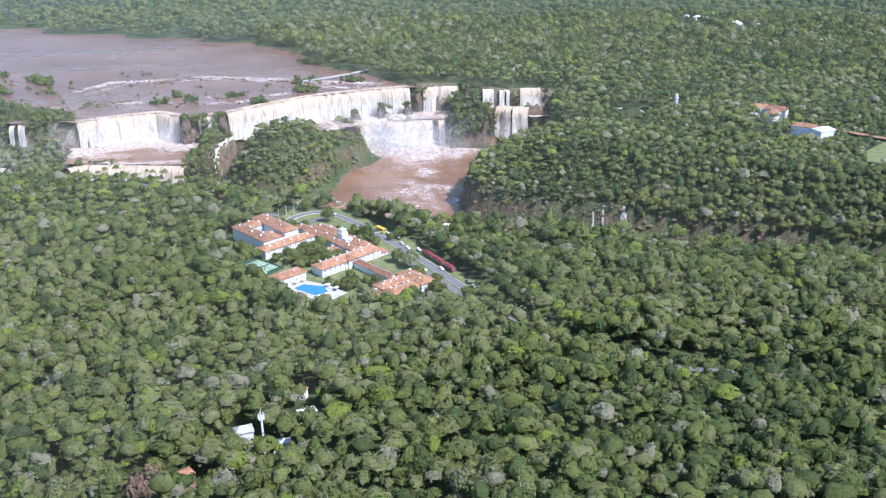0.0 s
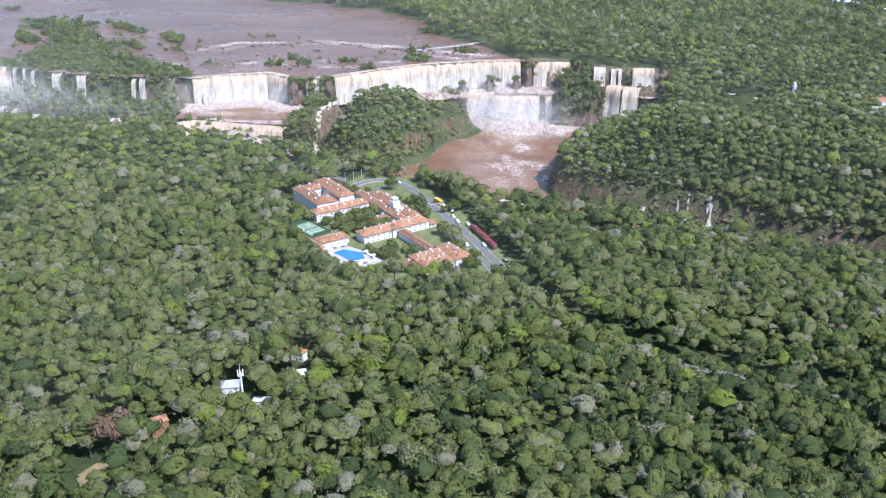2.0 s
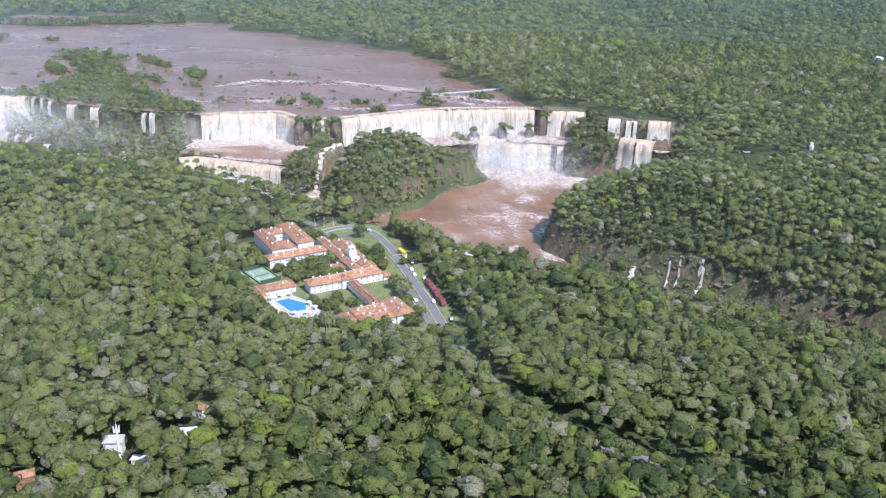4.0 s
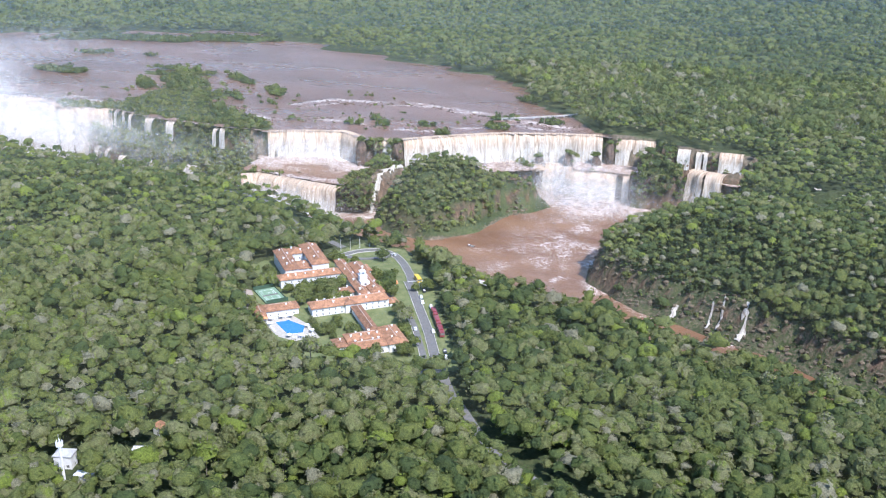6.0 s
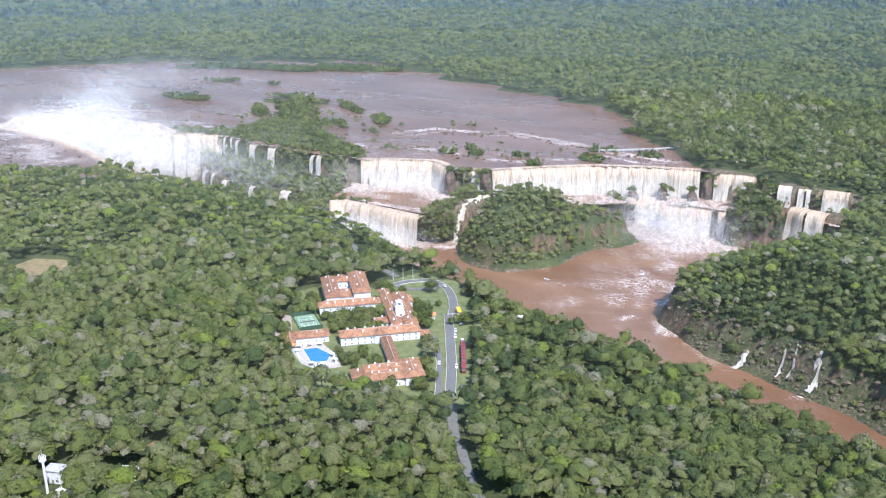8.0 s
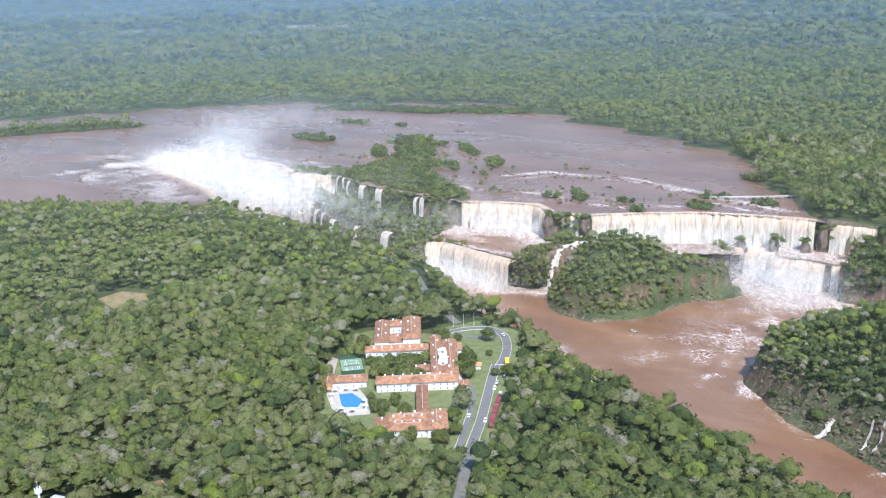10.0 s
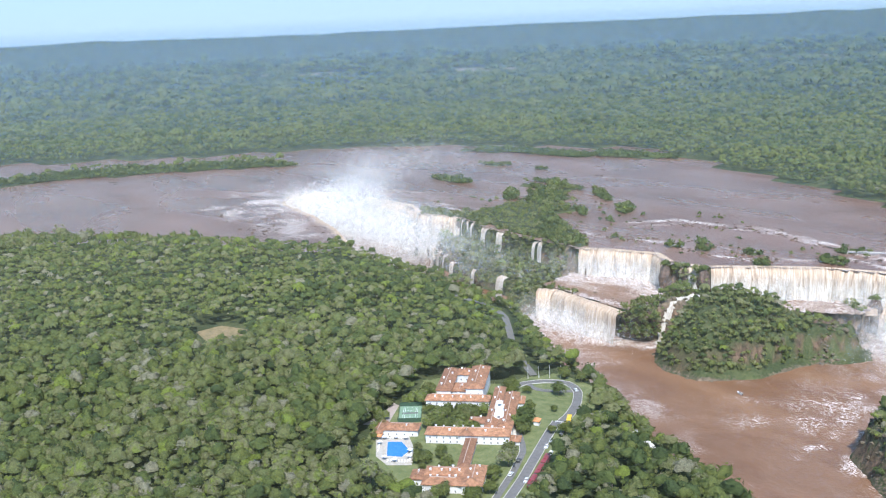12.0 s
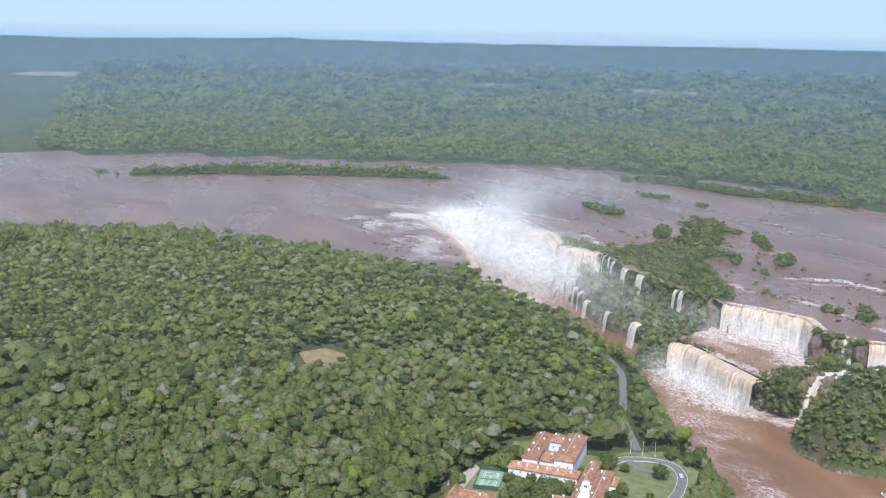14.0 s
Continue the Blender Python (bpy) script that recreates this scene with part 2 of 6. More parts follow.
# ---- the plan ----
LOWER, TERRACE = -54.0, -26.0
UPPER_RIVER = [(-40, 1066), (-93, 1148), (-118, 1156), (-150, 1195), (-180, 1262), (-233, 1325), (-336, 1375), (-440, 1420), (-538, 1440),
               (-640, 1515), (-735, 1540), (-850, 1545), (-960, 1490), (-1068, 1425), (-1194, 1350), (-1273, 1275), (-1335, 1185), (-1459, 965),
               (-1580, 842), (-1680, 680), (-1800, 420), (-2000, 100), (-1500, -100), (-1150, 60), (-960, 300), (-865, 470), (-840, 532),
               (-756, 606), (-640, 686), (-535, 745), (-567, 785), (-640, 815), (-740, 842), (-850, 858), (-892, 915), (-880, 948), (-790, 960),
               (-700, 966), (-640, 943), (-580, 962), (-515, 945), (-466, 941), (-407, 937), (-385, 945), (-362, 939), (-330, 957), (-291, 972),
               (-254, 951), (-220, 965), (-181, 1000)]
UPPER_RIVER_2 = [(-139, 1031), (-87, 1051)]
GORGE = [(-850, 858), (-740, 842), (-640, 815), (-567, 785), (-520, 752), (-449, 768), (-393, 774), (-311, 760), (-275, 752), (-205, 716),
         (-146, 682), (-83, 662), (-24, 632), (50, 606), (109, 583), (149, 563), (206, 547), (300, 515), (420, 470), (900, 330),
         (900, 700), (600, 760), (420, 790), (320, 815), (250, 845), (200, 870), (160, 895), (130, 925), (112, 960), (112, 990),
         (125, 1022), (120, 1042), (104, 1042), (73, 1042), (45, 1043), (16, 1064), (-23, 1059)]
FAR_BANK = [(98, 1014), (72, 986), (50, 945), (32, 905), (18, 868), (12, 836), (15, 798), (38, 781), (65, 754), (90, 745), (133, 726), (168, 712), (193, 695), (260, 668), (420, 610), (900, 520),
            (900, 1100), (134, 1100), (128, 1030)]
GREEN_ISLE = [(-364, 942), (-372, 965), (-440, 1015), (-485, 1030), (-518, 1076), (-572, 1128), (-653, 1185), (-690, 1165), (-620, 1090), (-612, 1055), (-590, 980), (-575, 966), (-515, 950), (-466, 945), (-407, 942)]
ISLE_SCRUB = [(-640, 1000), (-640, 1080), (-560, 1075), (-500, 1015), (-452, 975), (-425, 935), (-470, 930), (-600, 940)]
GORGE_2 = [(-39, 1064), (-87, 1051), (-139, 1031), (-181, 1000), (-220, 965), (-254, 951), (-291, 972), (-330, 957), (-362, 939), (-385, 945),
           (-407, 937), (-466, 941), (-515, 945), (-580, 962), (-640, 943), (-700, 966), (-790, 960), (-880, 948), (-892, 915)]
RIVER, CUT = UPPER_RIVER + UPPER_RIVER_2, GORGE + GORGE_2
TERRACE_ROCK = [(-388, 948), (-362, 937), (-330, 955), (-291, 970), (-254, 949), (-232, 940), (-232, 888), (-241, 874), (-275, 877), (-309, 880),
                (-335, 884), (-356, 882), (-360, 905)]
RIDGE = [(-372, 958), (-357, 925), (-355, 885), (-362, 846), (-392, 852), (-418, 888), (-475, 892), (-520, 897), (-548, 911), (-590, 918), (-622, 945), (-600, 968)]
MID_ROCK = [(-256, 952), (-215, 968), (-196, 945), (-205, 910), (-222, 888), (-240, 880), (-246, 905)]
ISLAND = [(-222, 900), (-214, 877), (-190, 845), (-168, 834), (-132, 838), (-117, 852), (-101, 876), (-96, 905), (-88, 936), (-74, 945), (-60, 975),
          (-80, 1003), (-110, 985), (-150, 968), (-200, 945)]
LEDGE = [(-205, 955), (-150, 1005), (-112, 1030), (-92, 1018), (-90, 1000), (-130, 975), (-180, 945)]
TIER = [(-58, 1050), (-62, 1030), (-55, 1018), (0, 1024), (22, 1050), (16, 1066), (-30, 1066)]
KNOLL = [(3, 1003), (48, 1001), (60, 1016), (54, 1038), (22, 1054), (2, 1036)]
ARM = [(40, 1050), (44, 1042), (57, 1036), (72, 1027), (96, 1023), (130, 1027), (124, 1048)]
NOTCH = [(160, 942), (208, 936), (210, 956), (165, 962)]
LONG_ISLE = [(-1148, 1064), (-1222, 950), (-1292, 830), (-1352, 690), (-1378, 575), (-1430, 590), (-1425, 760), (-1335, 930), (-1240, 1050)]
OPEN = [(-128, 562), (-125, 540), (-105, 512), (-85, 492), (-60, 482), (-30, 478), (8, 488), (26, 500), (14, 522), (-10, 562), (-32, 600), (-50, 632),
        (-78, 662), (-110, 662), (-120, 640), (-118, 620), (-128, 612), (-146, 600), (-150, 582)]
ROAD = [(-46, 602), (-24, 568), (-4, 537), (12, 509), (40, 467), (66, 435), (105, 410), (170, 395)]
LOOP = [(-46, 602), (-52, 614), (-66, 635), (-79, 649), (-94, 655), (-106, 646), (-113, 632), (-106, 617), (-94, 607)]
BYPASS = [(-118, 648), (-163, 671), (-192, 694), (-226, 719), (-250, 731), (-288, 750), (-330, 752)]
CLEARING = [(-372, 528), (-373, 550), (-348, 560), (-332, 546), (-342, 524)]
LOOKOUT = [(-14, 626), (-4, 622), (6, 617), (16, 611)]
DIRT = [(312, 868), (335, 858), (352, 848), (372, 826), (400, 800)]
MEADOW = [(335, 740), (345, 775), (378, 806), (420, 800), (420, 745), (370, 735)]
# pale fields far off in the forest: x, y, half length, half width, turn
FIELDS = [(-2850, 2150, 120, 75, 55), (-2480, 2560, 190, 60, 48), (-3050, 1950, 70, 55, 60), (-1650, 3350, 190, 55, 30), (-3600, 700, 160, 60, 75), (-1250, 3500, 230, 45, 22)]
CASCADES = [
    ([(94, 759), (92.5, 755), (91, 751), (89, 746)], 2.4, "white cascade tumbling over brown rocks"),
    ([(144.5, 744), (143.5, 739), (142.5, 734), (140, 729)], 1.9, "white cascade falling past dark rocks"),
    ([(120, 752), (119, 746), (118, 740)], 1.0, "thin white trickle down a wooded cliff"),
    ([(128, 750), (127, 744), (126, 738)], 1.0, "thin white trickle down a wooded cliff"),
    ([(-205, 958), (-212, 940), (-218, 918), (-222, 899), (-218, 884)], 1.7, "white stream rushing between brown rocks"),
]
LAND_END = [(-560, 700), (-528, 700), (-520, 765), (-545, 765)]
# small islands of the upper river: x, y, half length, half width, turn
ISLETS = [(-550, 1172, 58, 8, -35), (-465, 1122, 32, 11, -45), (-655, 1194, 68, 9, -9), (-645, 1098, 38, 12, -45), (-490, 1074, 24, 6, -45), (-372, 1000, 7, 6, 0), (-438, 1057, 14, 5, 10),
          (-296, 1009, 14, 6, 20), (-286, 1037, 9, 7, 0), (-195, 1005, 12, 8, 0), (-147, 1051, 14, 8, 20), (-810, 1128, 50, 14, 0), (-875, 1268, 36, 8, 16), (-780, 1280, 18, 7, 0),
          (-224, 1034, 13, 8, 0), (-104, 1098, 14, 10, 0), (-165, 1200, 14, 8, -20), (-930, 1408, 130, 26, 6), (-1000, 1370, 70, 12, 30), (-760, 1480, 90, 18, 4), (-820, 1440, 90, 14, 12),
          (-1460, 540, 90, 14, 10), (-266, 1013, 12, 5, 0), (-160, 1095, 18, 7, 30)]


def islets(x, y, grow=0.0):
    d = np.full(x.shape, 1e6)
    for cx, cy, a, b, turn in ISLETS:
        c, s = math.cos(radians(turn)), math.sin(radians(turn))
        u, v = ((x - cx) * c + (y - cy) * s) / (a + grow), (-(x - cx) * s + (y - cy) * c) / (b + grow)
        d = np.minimum(d, (np.sqrt(u * u + v * v) - 1) * min(a, b))
    return d


CENTRE = (180.0, 170.0)


def garden(x, y):
    """Height of the hotel's garden, which falls towards the gorge."""
    return 11.5 - 5.5 * smooth(578, 640, y)


def terrain(x, y):
    """Height of the land."""
    wx, wy = fbm(x, y, 40) * 14, fbm(x + 500, y + 900, 40) * 14
    x0, y0, x, y = x, y, x + wx * 0.6, y + wy * 0.6
    r = np.hypot(x - CENTRE[0], y - CENTRE[1])
    h = 6 + 5 * fbm(x, y, 260) + 16 * fbm(x, y, 900) * smooth(700, 2500, r) + 0.045 * np.clip(580 - y, 0, 330) * smooth(-330, -120, x)
    open_d = sdf(x0, y0, OPEN)
    h = h + (garden(x0, y0) - h) * (1 - smooth(5, 60, open_d))
    # the land past the river gorge
    h = np.where((y > 780) & (x > -60), h - 3, h) - 15 * np.exp(-((x0 - 122) / 58) ** 2 - ((y0 - 985) / 55) ** 2) - 16 * np.exp(-((x0 - 182) / 28) ** 2 - ((y0 - 912) / 34) ** 2)
    far = np.maximum(r - 2600, 0)
    dist = np.minimum(r, 2600) + far / np.maximum(1 - far / 2120, 0.02)
    h = h + 201 * (1 - r / np.maximum(dist, 1.0)) * (r > 2600) + 9 * smooth(2600, 4000, r) * fbm(x, y, 1400, 2)
    for hx, hy, top, wide in ((-3950, 1640, 15, 150), (-3990, 1130, 9, 150), (-3970, 1350, 8, 110)):
        h = h + top * np.exp(-((x - hx) ** 2 + (y - hy) ** 2) / (2 * wide * wide))
    # banks of the upper river, its islands
    d = sdf(x, y, RIVER)
    bed = -2.0 + 0 * x
    h = h * smooth(-2, 45, d) + (1 - smooth(-2, 45, d)) * np.minimum(h, 2.5)
    h = np.where(d < 0, h + (bed - h) * smooth(0, 6, -d), h)
    # the wooded rim sinks towards the gorge
    rim = (1 - smooth(-310, -225, x0)) * smooth(-520, -450, x0) * (1 - smooth(10, 95, sdf(x0, y0, GORGE))) * (y0 < 830)
    h = h - 10 * rim
    at_lip = (np.abs(sdf(x0, y0, CUT)) < 16) & (d < 12) & (sdf(x0, y0, LAND_END) > 0)
    h = np.where(at_lip, np.minimum(h, -1.2), h)
    isl = np.minimum(islets(x, y), sdf(x, y, LONG_ISLE))
    isl = np.minimum(isl, sdf(x, y, GREEN_ISLE) + (12 + 70 * smooth(985, 1060, y)) * (fbm(x, y, 42, 3) + 0.02))
    h = np.maximum(h, np.where(isl < 0, -2 + 3.4 * smooth(0, 5, -isl), -9))
    # the gorge
    cut = sdf(x0 + wx * 0.25, y0 + wy * 0.25, CUT)
    near_side = (y < 800) & (x > -540)
    width = np.where(near_side, 40, 9)
    depth = -60 - h
    gorge = h + depth * smooth(0, 1, np.clip(-cut, 0, None) / width)
    # the wooded far bank: a rocky foot, a short cliff, a long slope
    e = -sdf(x0 + wx * 0.3, y0 + wy * 0.3, FAR_BANK)
    foot = 3 + 11 * smooth(35, 75, x)
    wall = -57 + 10 * smooth(-3, foot, e) + 19 * smooth(foot, foot + 6, e) + (h + 28) * smooth(foot + 4, foot + 80 + 70 * smooth(880, 960, y), e) + 3 * fbm(x, y, 12) * smooth(0, 8, e)
    gorge = np.where(e > -3, np.maximum(gorge, np.minimum(wall, h)), gorge)
    for poly, top, w in ((TERRACE_ROCK, TERRACE - 0.6, 7), (LEDGE, -27, 8), (TIER, -27, 7), (KNOLL, -17, 10), (ARM, -18, 8), (MID_ROCK, -19, 14)):
        b = sdf(x0 + wx * 0.3, y0 + wy * 0.3, poly)
        gorge = np.maximum(gorge, -60 + (top + 60 + 3 * fbm(x, y, 18)) * smooth(0, w, -b) * (b < 0))
    b = sdf(x0 + wx * 0.4, y0 + wy * 0.4, ISLAND)
    east = smooth(-128, -108, x)
    gorge = np.maximum(gorge, -60 + 9 * smooth(-1, 6, -b) + 24 * (smooth(4, 24, -b) * (1 - east) + smooth(13, 18, -b) * east) + 26 * smooth(20, 48, -b) * (1 - 0.95 * smooth(-125, -100, x)) + 5 * fbm(x, y, 30))
    b = sdf(x0 + wx * 0.4, y0 + wy * 0.4, RIDGE)
    ridge_top = -37 + 13 * smooth(900, 944, y) + 5 * fbm(x, y, 30)
    gorge = np.maximum(gorge, -60 + (ridge_top + 60) * smooth(0, 16, -b))
    h = np.where(cut < 0, gorge, h)
    n = sdf(x, y, NOTCH)
    h = h - 15 * smooth(0, 5, -n) * (n < 0)
    return h


def steps(lo, hi, fine_lo, fine_hi, step):
    core = np.arange(fine_lo, fine_hi + 1, step)
    out, s, v = [], step, fine_hi
    while v < hi:
        s = min(s * 1.16, 130)
        v += s
        out.append(v)
    low, s, v = [], step, fine_lo
    while v > lo:
        s = min(s * 1.16, 130)
        v -= s
        low.append(v)
    return np.array(low[::-1] + list(core) + out)


def grid_mesh(name, xs, ys, z, mat, keep=None, smooth_faces=True):
    nx, ny = len(xs), len(ys)
    gx, gy = np.meshgrid(xs, ys)
    idx = np.arange(nx * ny).reshape(ny, nx)
    f = np.stack([idx[:-1, :-1], idx[:-1, 1:], idx[1:, 1:], idx[1:, :-1]], -1).reshape(-1, 4)
    v = np.stack([gx.ravel(), gy.ravel(), z.ravel()], -1)
    if keep is not None:
        f = f[keep.ravel()]
        used = np.unique(f)
        remap = np.zeros(len(v), int)
        remap[used] = np.arange(len(used))
        v, f = v[used], remap[f]
    return mesh_object(name, v, f, mat, smooth_faces)


xs, ys = steps(-4500, 4700, -960, 420, 5), steps(-3000, 4800, 400, 1120, 5)
gx, gy = np.meshgrid(xs, ys)
gz = terrain(gx, gy)
EAST_CLIFF = [(-128, 1003), (-112, 960), (-98, 925), (-88, 900), (-50, 930), (-50, 990), (-80, 1010)]
SHORE = [(2, 900), (4, 830), (16, 790), (60, 750), (130, 722), (200, 690), (270, 660), (290, 690), (200, 722), (150, 742), (105, 762), (62, 785), (30, 812), (16, 860)]


def bareness(x, y):
    """How bare the rock lies: on terraces, ledges, the island's cliffs and the boulder shore."""
    d = np.minimum.reduce([sdf(x, y, q) for q in (TERRACE_ROCK, LEDGE, TIER, ARM, MID_ROCK)])
    foot = np.abs(sdf(x, y, ISLAND) + 3) - 1
    rough = 8 * fbm(x, y, 14, 3)
    return np.maximum(1 - smooth(-4, 5, np.minimum(d, foot) + rough), 0.42 * (1 - smooth(-4, 4, sdf(x, y, SHORE) + rough)))


ground = grid_mesh("ground", xs, ys, gz, GROUND)
a = ground.data.attributes.new("bare", "FLOAT", "POINT")
a.data.foreach_set("value", bareness(gx, gy).ravel().astype(np.float32))
tagged(ground, "forested plateau ground of dark soil with brown basalt cliffs", "ground", kind="structure")


def height_at(x, y):
    """Height of the built ground, between its corners."""
    i = np.clip(np.searchsorted(xs, x) - 1, 0, len(xs) - 2)
    j = np.clip(np.searchsorted(ys, y) - 1, 0, len(ys) - 2)
    u, v = (x - xs[i]) / (xs[i + 1] - xs[i]), (y - ys[j]) / (ys[j + 1] - ys[j])
    return (gz[j, i] * (1 - u) + gz[j, i + 1] * u) * (1 - v) + (gz[j + 1, i] * (1 - u) + gz[j + 1, i + 1] * u) * v


# ---- water ----
def water_sheet(name, xs, ys, z, mat, keep, foam):
    nx, ny = len(xs), len(ys)
    gx, gy = np.meshgrid(xs, ys)
    idx = np.arange(nx * ny).reshape(ny, nx)
    f = np.stack([idx[:-1, :-1], idx[:-1, 1:], idx[1:, 1:], idx[1:, :-1]], -1)[keep]
    used = np.unique(f)
    remap = np.zeros(nx * ny, int)
    remap[used] = np.arange(len(used))
    v = np.stack([gx.ravel(), gy.ravel(), z.ravel()], -1)[used]
    return mesh_object(name, v, remap[f], mat, True, {"foam": foam.ravel()[used]})


def middles(xs, ys):
    return np.meshgrid((xs[:-1] + xs[1:]) / 2, (ys[:-1] + ys[1:]) / 2)


def line_distance(x, y, line):
    d = np.full(x.shape, 1e9)
    for (x0, y0), (x1, y1) in zip(line, line[1:]):
        ex, ey = x1 - x0, y1 - y0
        t = np.clip(((x - x0) * ex + (y - y0) * ey) / (ex * ex + ey * ey), 0, 1)
        d = np.minimum(d, np.hypot(x - x0 - t * ex, y - y0 - t * ey))
    return d


STEP = [(-410, 1068), (-378, 1112), (-337, 1117), (-301, 1133), (-270, 1133), (-218, 1119), (-179, 1112), (-110, 1090), (-70, 1085)]
NEAR_STEP = [(-410, 998), (-390, 992), (-375, 996), (-322, 1016), (-290, 1012), (-262, 1000), (-215, 1010), (-170, 1045)]
RAPIDS = [([(x + dx, y + dy) for x, y in line], reach, most) for line, dx, dy, reach, most in ((STEP, 0, 0, 7, 0.80), (STEP, 16, -14, 5, 0.55), (NEAR_STEP, 0, 0, 5, 0.72), (NEAR_STEP, 30, 26, 4, 0.5))] + [
          ([(-700, 1010), (-640, 990), (-590, 985)], 9, 0.6), ([(-860, 1000), (-800, 1025), (-740, 1040)], 6, 0.6),
          ([(-640, 775), (-700, 800), (-760, 815), (-840, 835)], 34, 0.62), ([(-620, 740), (-720, 770), (-860, 800)], 24, 0.5), ([(-880, 850), (-850, 875)], 22, 1.1),
          ([(-900, 780), (-870, 800), (-800, 770)], 20, 0.58), ([(-960, 860), (-920, 900), (-900, 950)], 24, 0.55), ([(-560, 1250), (-620, 1275), (-690, 1290)], 5, 0.55),
          ([(-150, 1078), (-120, 1068), (-80, 1062)], 6, 0.66), ([(-520, 1130), (-480, 1160)], 10, 0.4)]
FALL_FEET = [([(-60, 950), (-40, 900), (-60, 850)], 80, 0.37), ([(-280, 835), (-200, 790), (-120, 765)], 40, 0.40), ([(-358, 932), (-328, 948), (-291, 962), (-262, 946)], 26, 1.3), ([(-84, 1020), (-60, 1022), (-30, 1010), (0, 1014)], 40, 1.25),
             ([(-66, 985), (-40, 985), (-15, 985)], 34, 0.75), ([(-350, 868), (-312, 859), (-275, 862), (-247, 866)], 16, 1.3),
             ([(-330, 845), (-270, 845)], 26, 0.6), ([(-620, 830), (-700, 880), (-800, 900), (-850, 900)], 70, 1.5), ([(-560, 830), (-480, 820), (-400, 805)], 34, 0.95),
             ([(-216, 885), (-222, 874)], 11, 1.0), ([(88, 744), (84, 741)], 5, 0.75), ([(138, 727), (134, 724)], 5, 0.75), ([(60, 790), (45, 785)], 8, 0.45)]
RACES = [([(4, 842), (-10, 855), (-34, 872)], 15, 0.6), ([(0, 872), (-30, 885)], 12, 0.58), ([(4, 856), (-20, 862)], 9, 0.56), ([(-12, 838), (-6, 815), (-2, 800)], 5, 0.72), ([(20, 795), (28, 786)], 9, 0.85), ([(-2, 815), (-8, 790), (-4, 772)], 5, 0.5),
         ([(-20, 905), (-10, 930)], 24, 0.62), ([(-45, 940), (-30, 965)], 26, 0.46), ([(-290, 830), (-250, 800), (-190, 775), (-110, 760)], 26, 0.46), ([(-60, 800), (-30, 830)], 30, 0.42), ([(48, 770), (70, 752), (100, 738)], 6, 0.45), ([(-60, 700), (0, 675), (60, 640)], 20, 0.4), ([(-120, 760), (-60, 740)], 40, 0.34)]


def foam_on(x, y, lines, base):
    f = np.full(x.shape, base) + 0.25 * fbm(x, y, 45, 3)
    for line, reach, most in lines:
        d = line_distance(x, y, line) + 0.9 * reach * fbm(x, y, 16, 3)
        patch = np.clip(0.9 + 1.6 * fbm(x + 40, y - 90, 18, 2), 0.3, 1.25) if most < 0.9 else 1.0
        f = np.maximum(f, most * patch * np.exp(-np.clip(d, 0, None) ** 2 / (reach * reach) * 0.8))
    return f


wxs = np.r_[np.arange(-2100, -960, 14.0), np.arange(-960, 2, 4.0)]
wys = np.r_[np.arange(-150, 760, 13.0), np.arange(760, 1240, 4.0), np.arange(1240, 1572, 10.0)]
px, py = np.meshgrid(wxs, wys)
cx, cy = middles(wxs, wys)
lips = np.clip(sdf(px, py, CUT), 0, None)
shallow = 0.17 * np.exp(-np.clip(line_distance(px, py, [(-640, 985), (-380, 985), (-300, 1040), (-150, 1075), (-60, 1080)]) - 35, 0, None) ** 2 / 1800)
foam = np.maximum(foam_on(px, py, RAPIDS, 0.10 + shallow), 0.52 * np.exp(-lips / 7))
keep = (sdf(cx, cy, RIVER) < 14) & (sdf(cx, cy, CUT) > -2)
tagged(water_sheet("upper_river", wxs, wys, 0.25 * fbm(px, py, 30) + 0.5 * (foam > 0.5), UPPER_WATER, keep, foam), "wide muddy reddish-brown river above the falls", "water", kind="structure")
wxs, wys = np.arange(-960, 904, 4.0), np.arange(330, 1090, 4.0)
px, py = np.meshgrid(wxs, wys)
cx, cy = middles(wxs, wys)
foam = foam_on(px, py, FALL_FEET + RACES, 0.25)
wz = 0.9 * fbm(px, py, 26) + 0.8 * np.clip(foam, 0, 1)
keep = (sdf(cx, cy, CUT) < 6) & (sdf(cx, cy, FAR_BANK) > -45)
tagged(water_sheet("lower_river", wxs, wys, LOWER + wz, LOWER_WATER, keep, foam), "reddish-brown foaming river in the gorge", "water", kind="structure")
keep = (sdf(cx, cy, TERRACE_ROCK) < 1) & (sdf(cx, cy, RIDGE) > -8)
foam = foam_on(px, py, FALL_FEET[2:3] + [([(-345, 884), (-300, 878), (-252, 882)], 9, 0.75), ([(-335, 905), (-270, 915)], 14, 0.62)], 0.32)
tagged(water_sheet("terrace_water", wxs, wys, TERRACE + 0.6 + wz * 0.4, LOWER_WATER, keep, foam), "brown and white water rushing over a rock terrace", "water", kind="structure")

keep = np.minimum.reduce([sdf(cx, cy, q) for q in (LEDGE, TIER, ARM)]) < 0
foam = 0.72 + 0.6 * fbm(px, py, 14, 2)
tagged(water_sheet("ledge_water", wxs, wys, TERRACE + 0.3 + wz * 0.5, LOWER_WATER, keep, foam), "white water streaming over rock ledges", "water", kind="structure")


def resample(line, step):
    line = np.asarray(line, float)
    seg = np.hypot(*np.diff(line, axis=0).T)
    s = np.r_[0, np.cumsum(seg)]
    n = max(int(s[-1] / step), 2)
    t = np.linspace(0, s[-1], n + 1)
    return np.stack([np.interp(t, s, line[:, k]) for k in range(line.shape[1])], 1), t


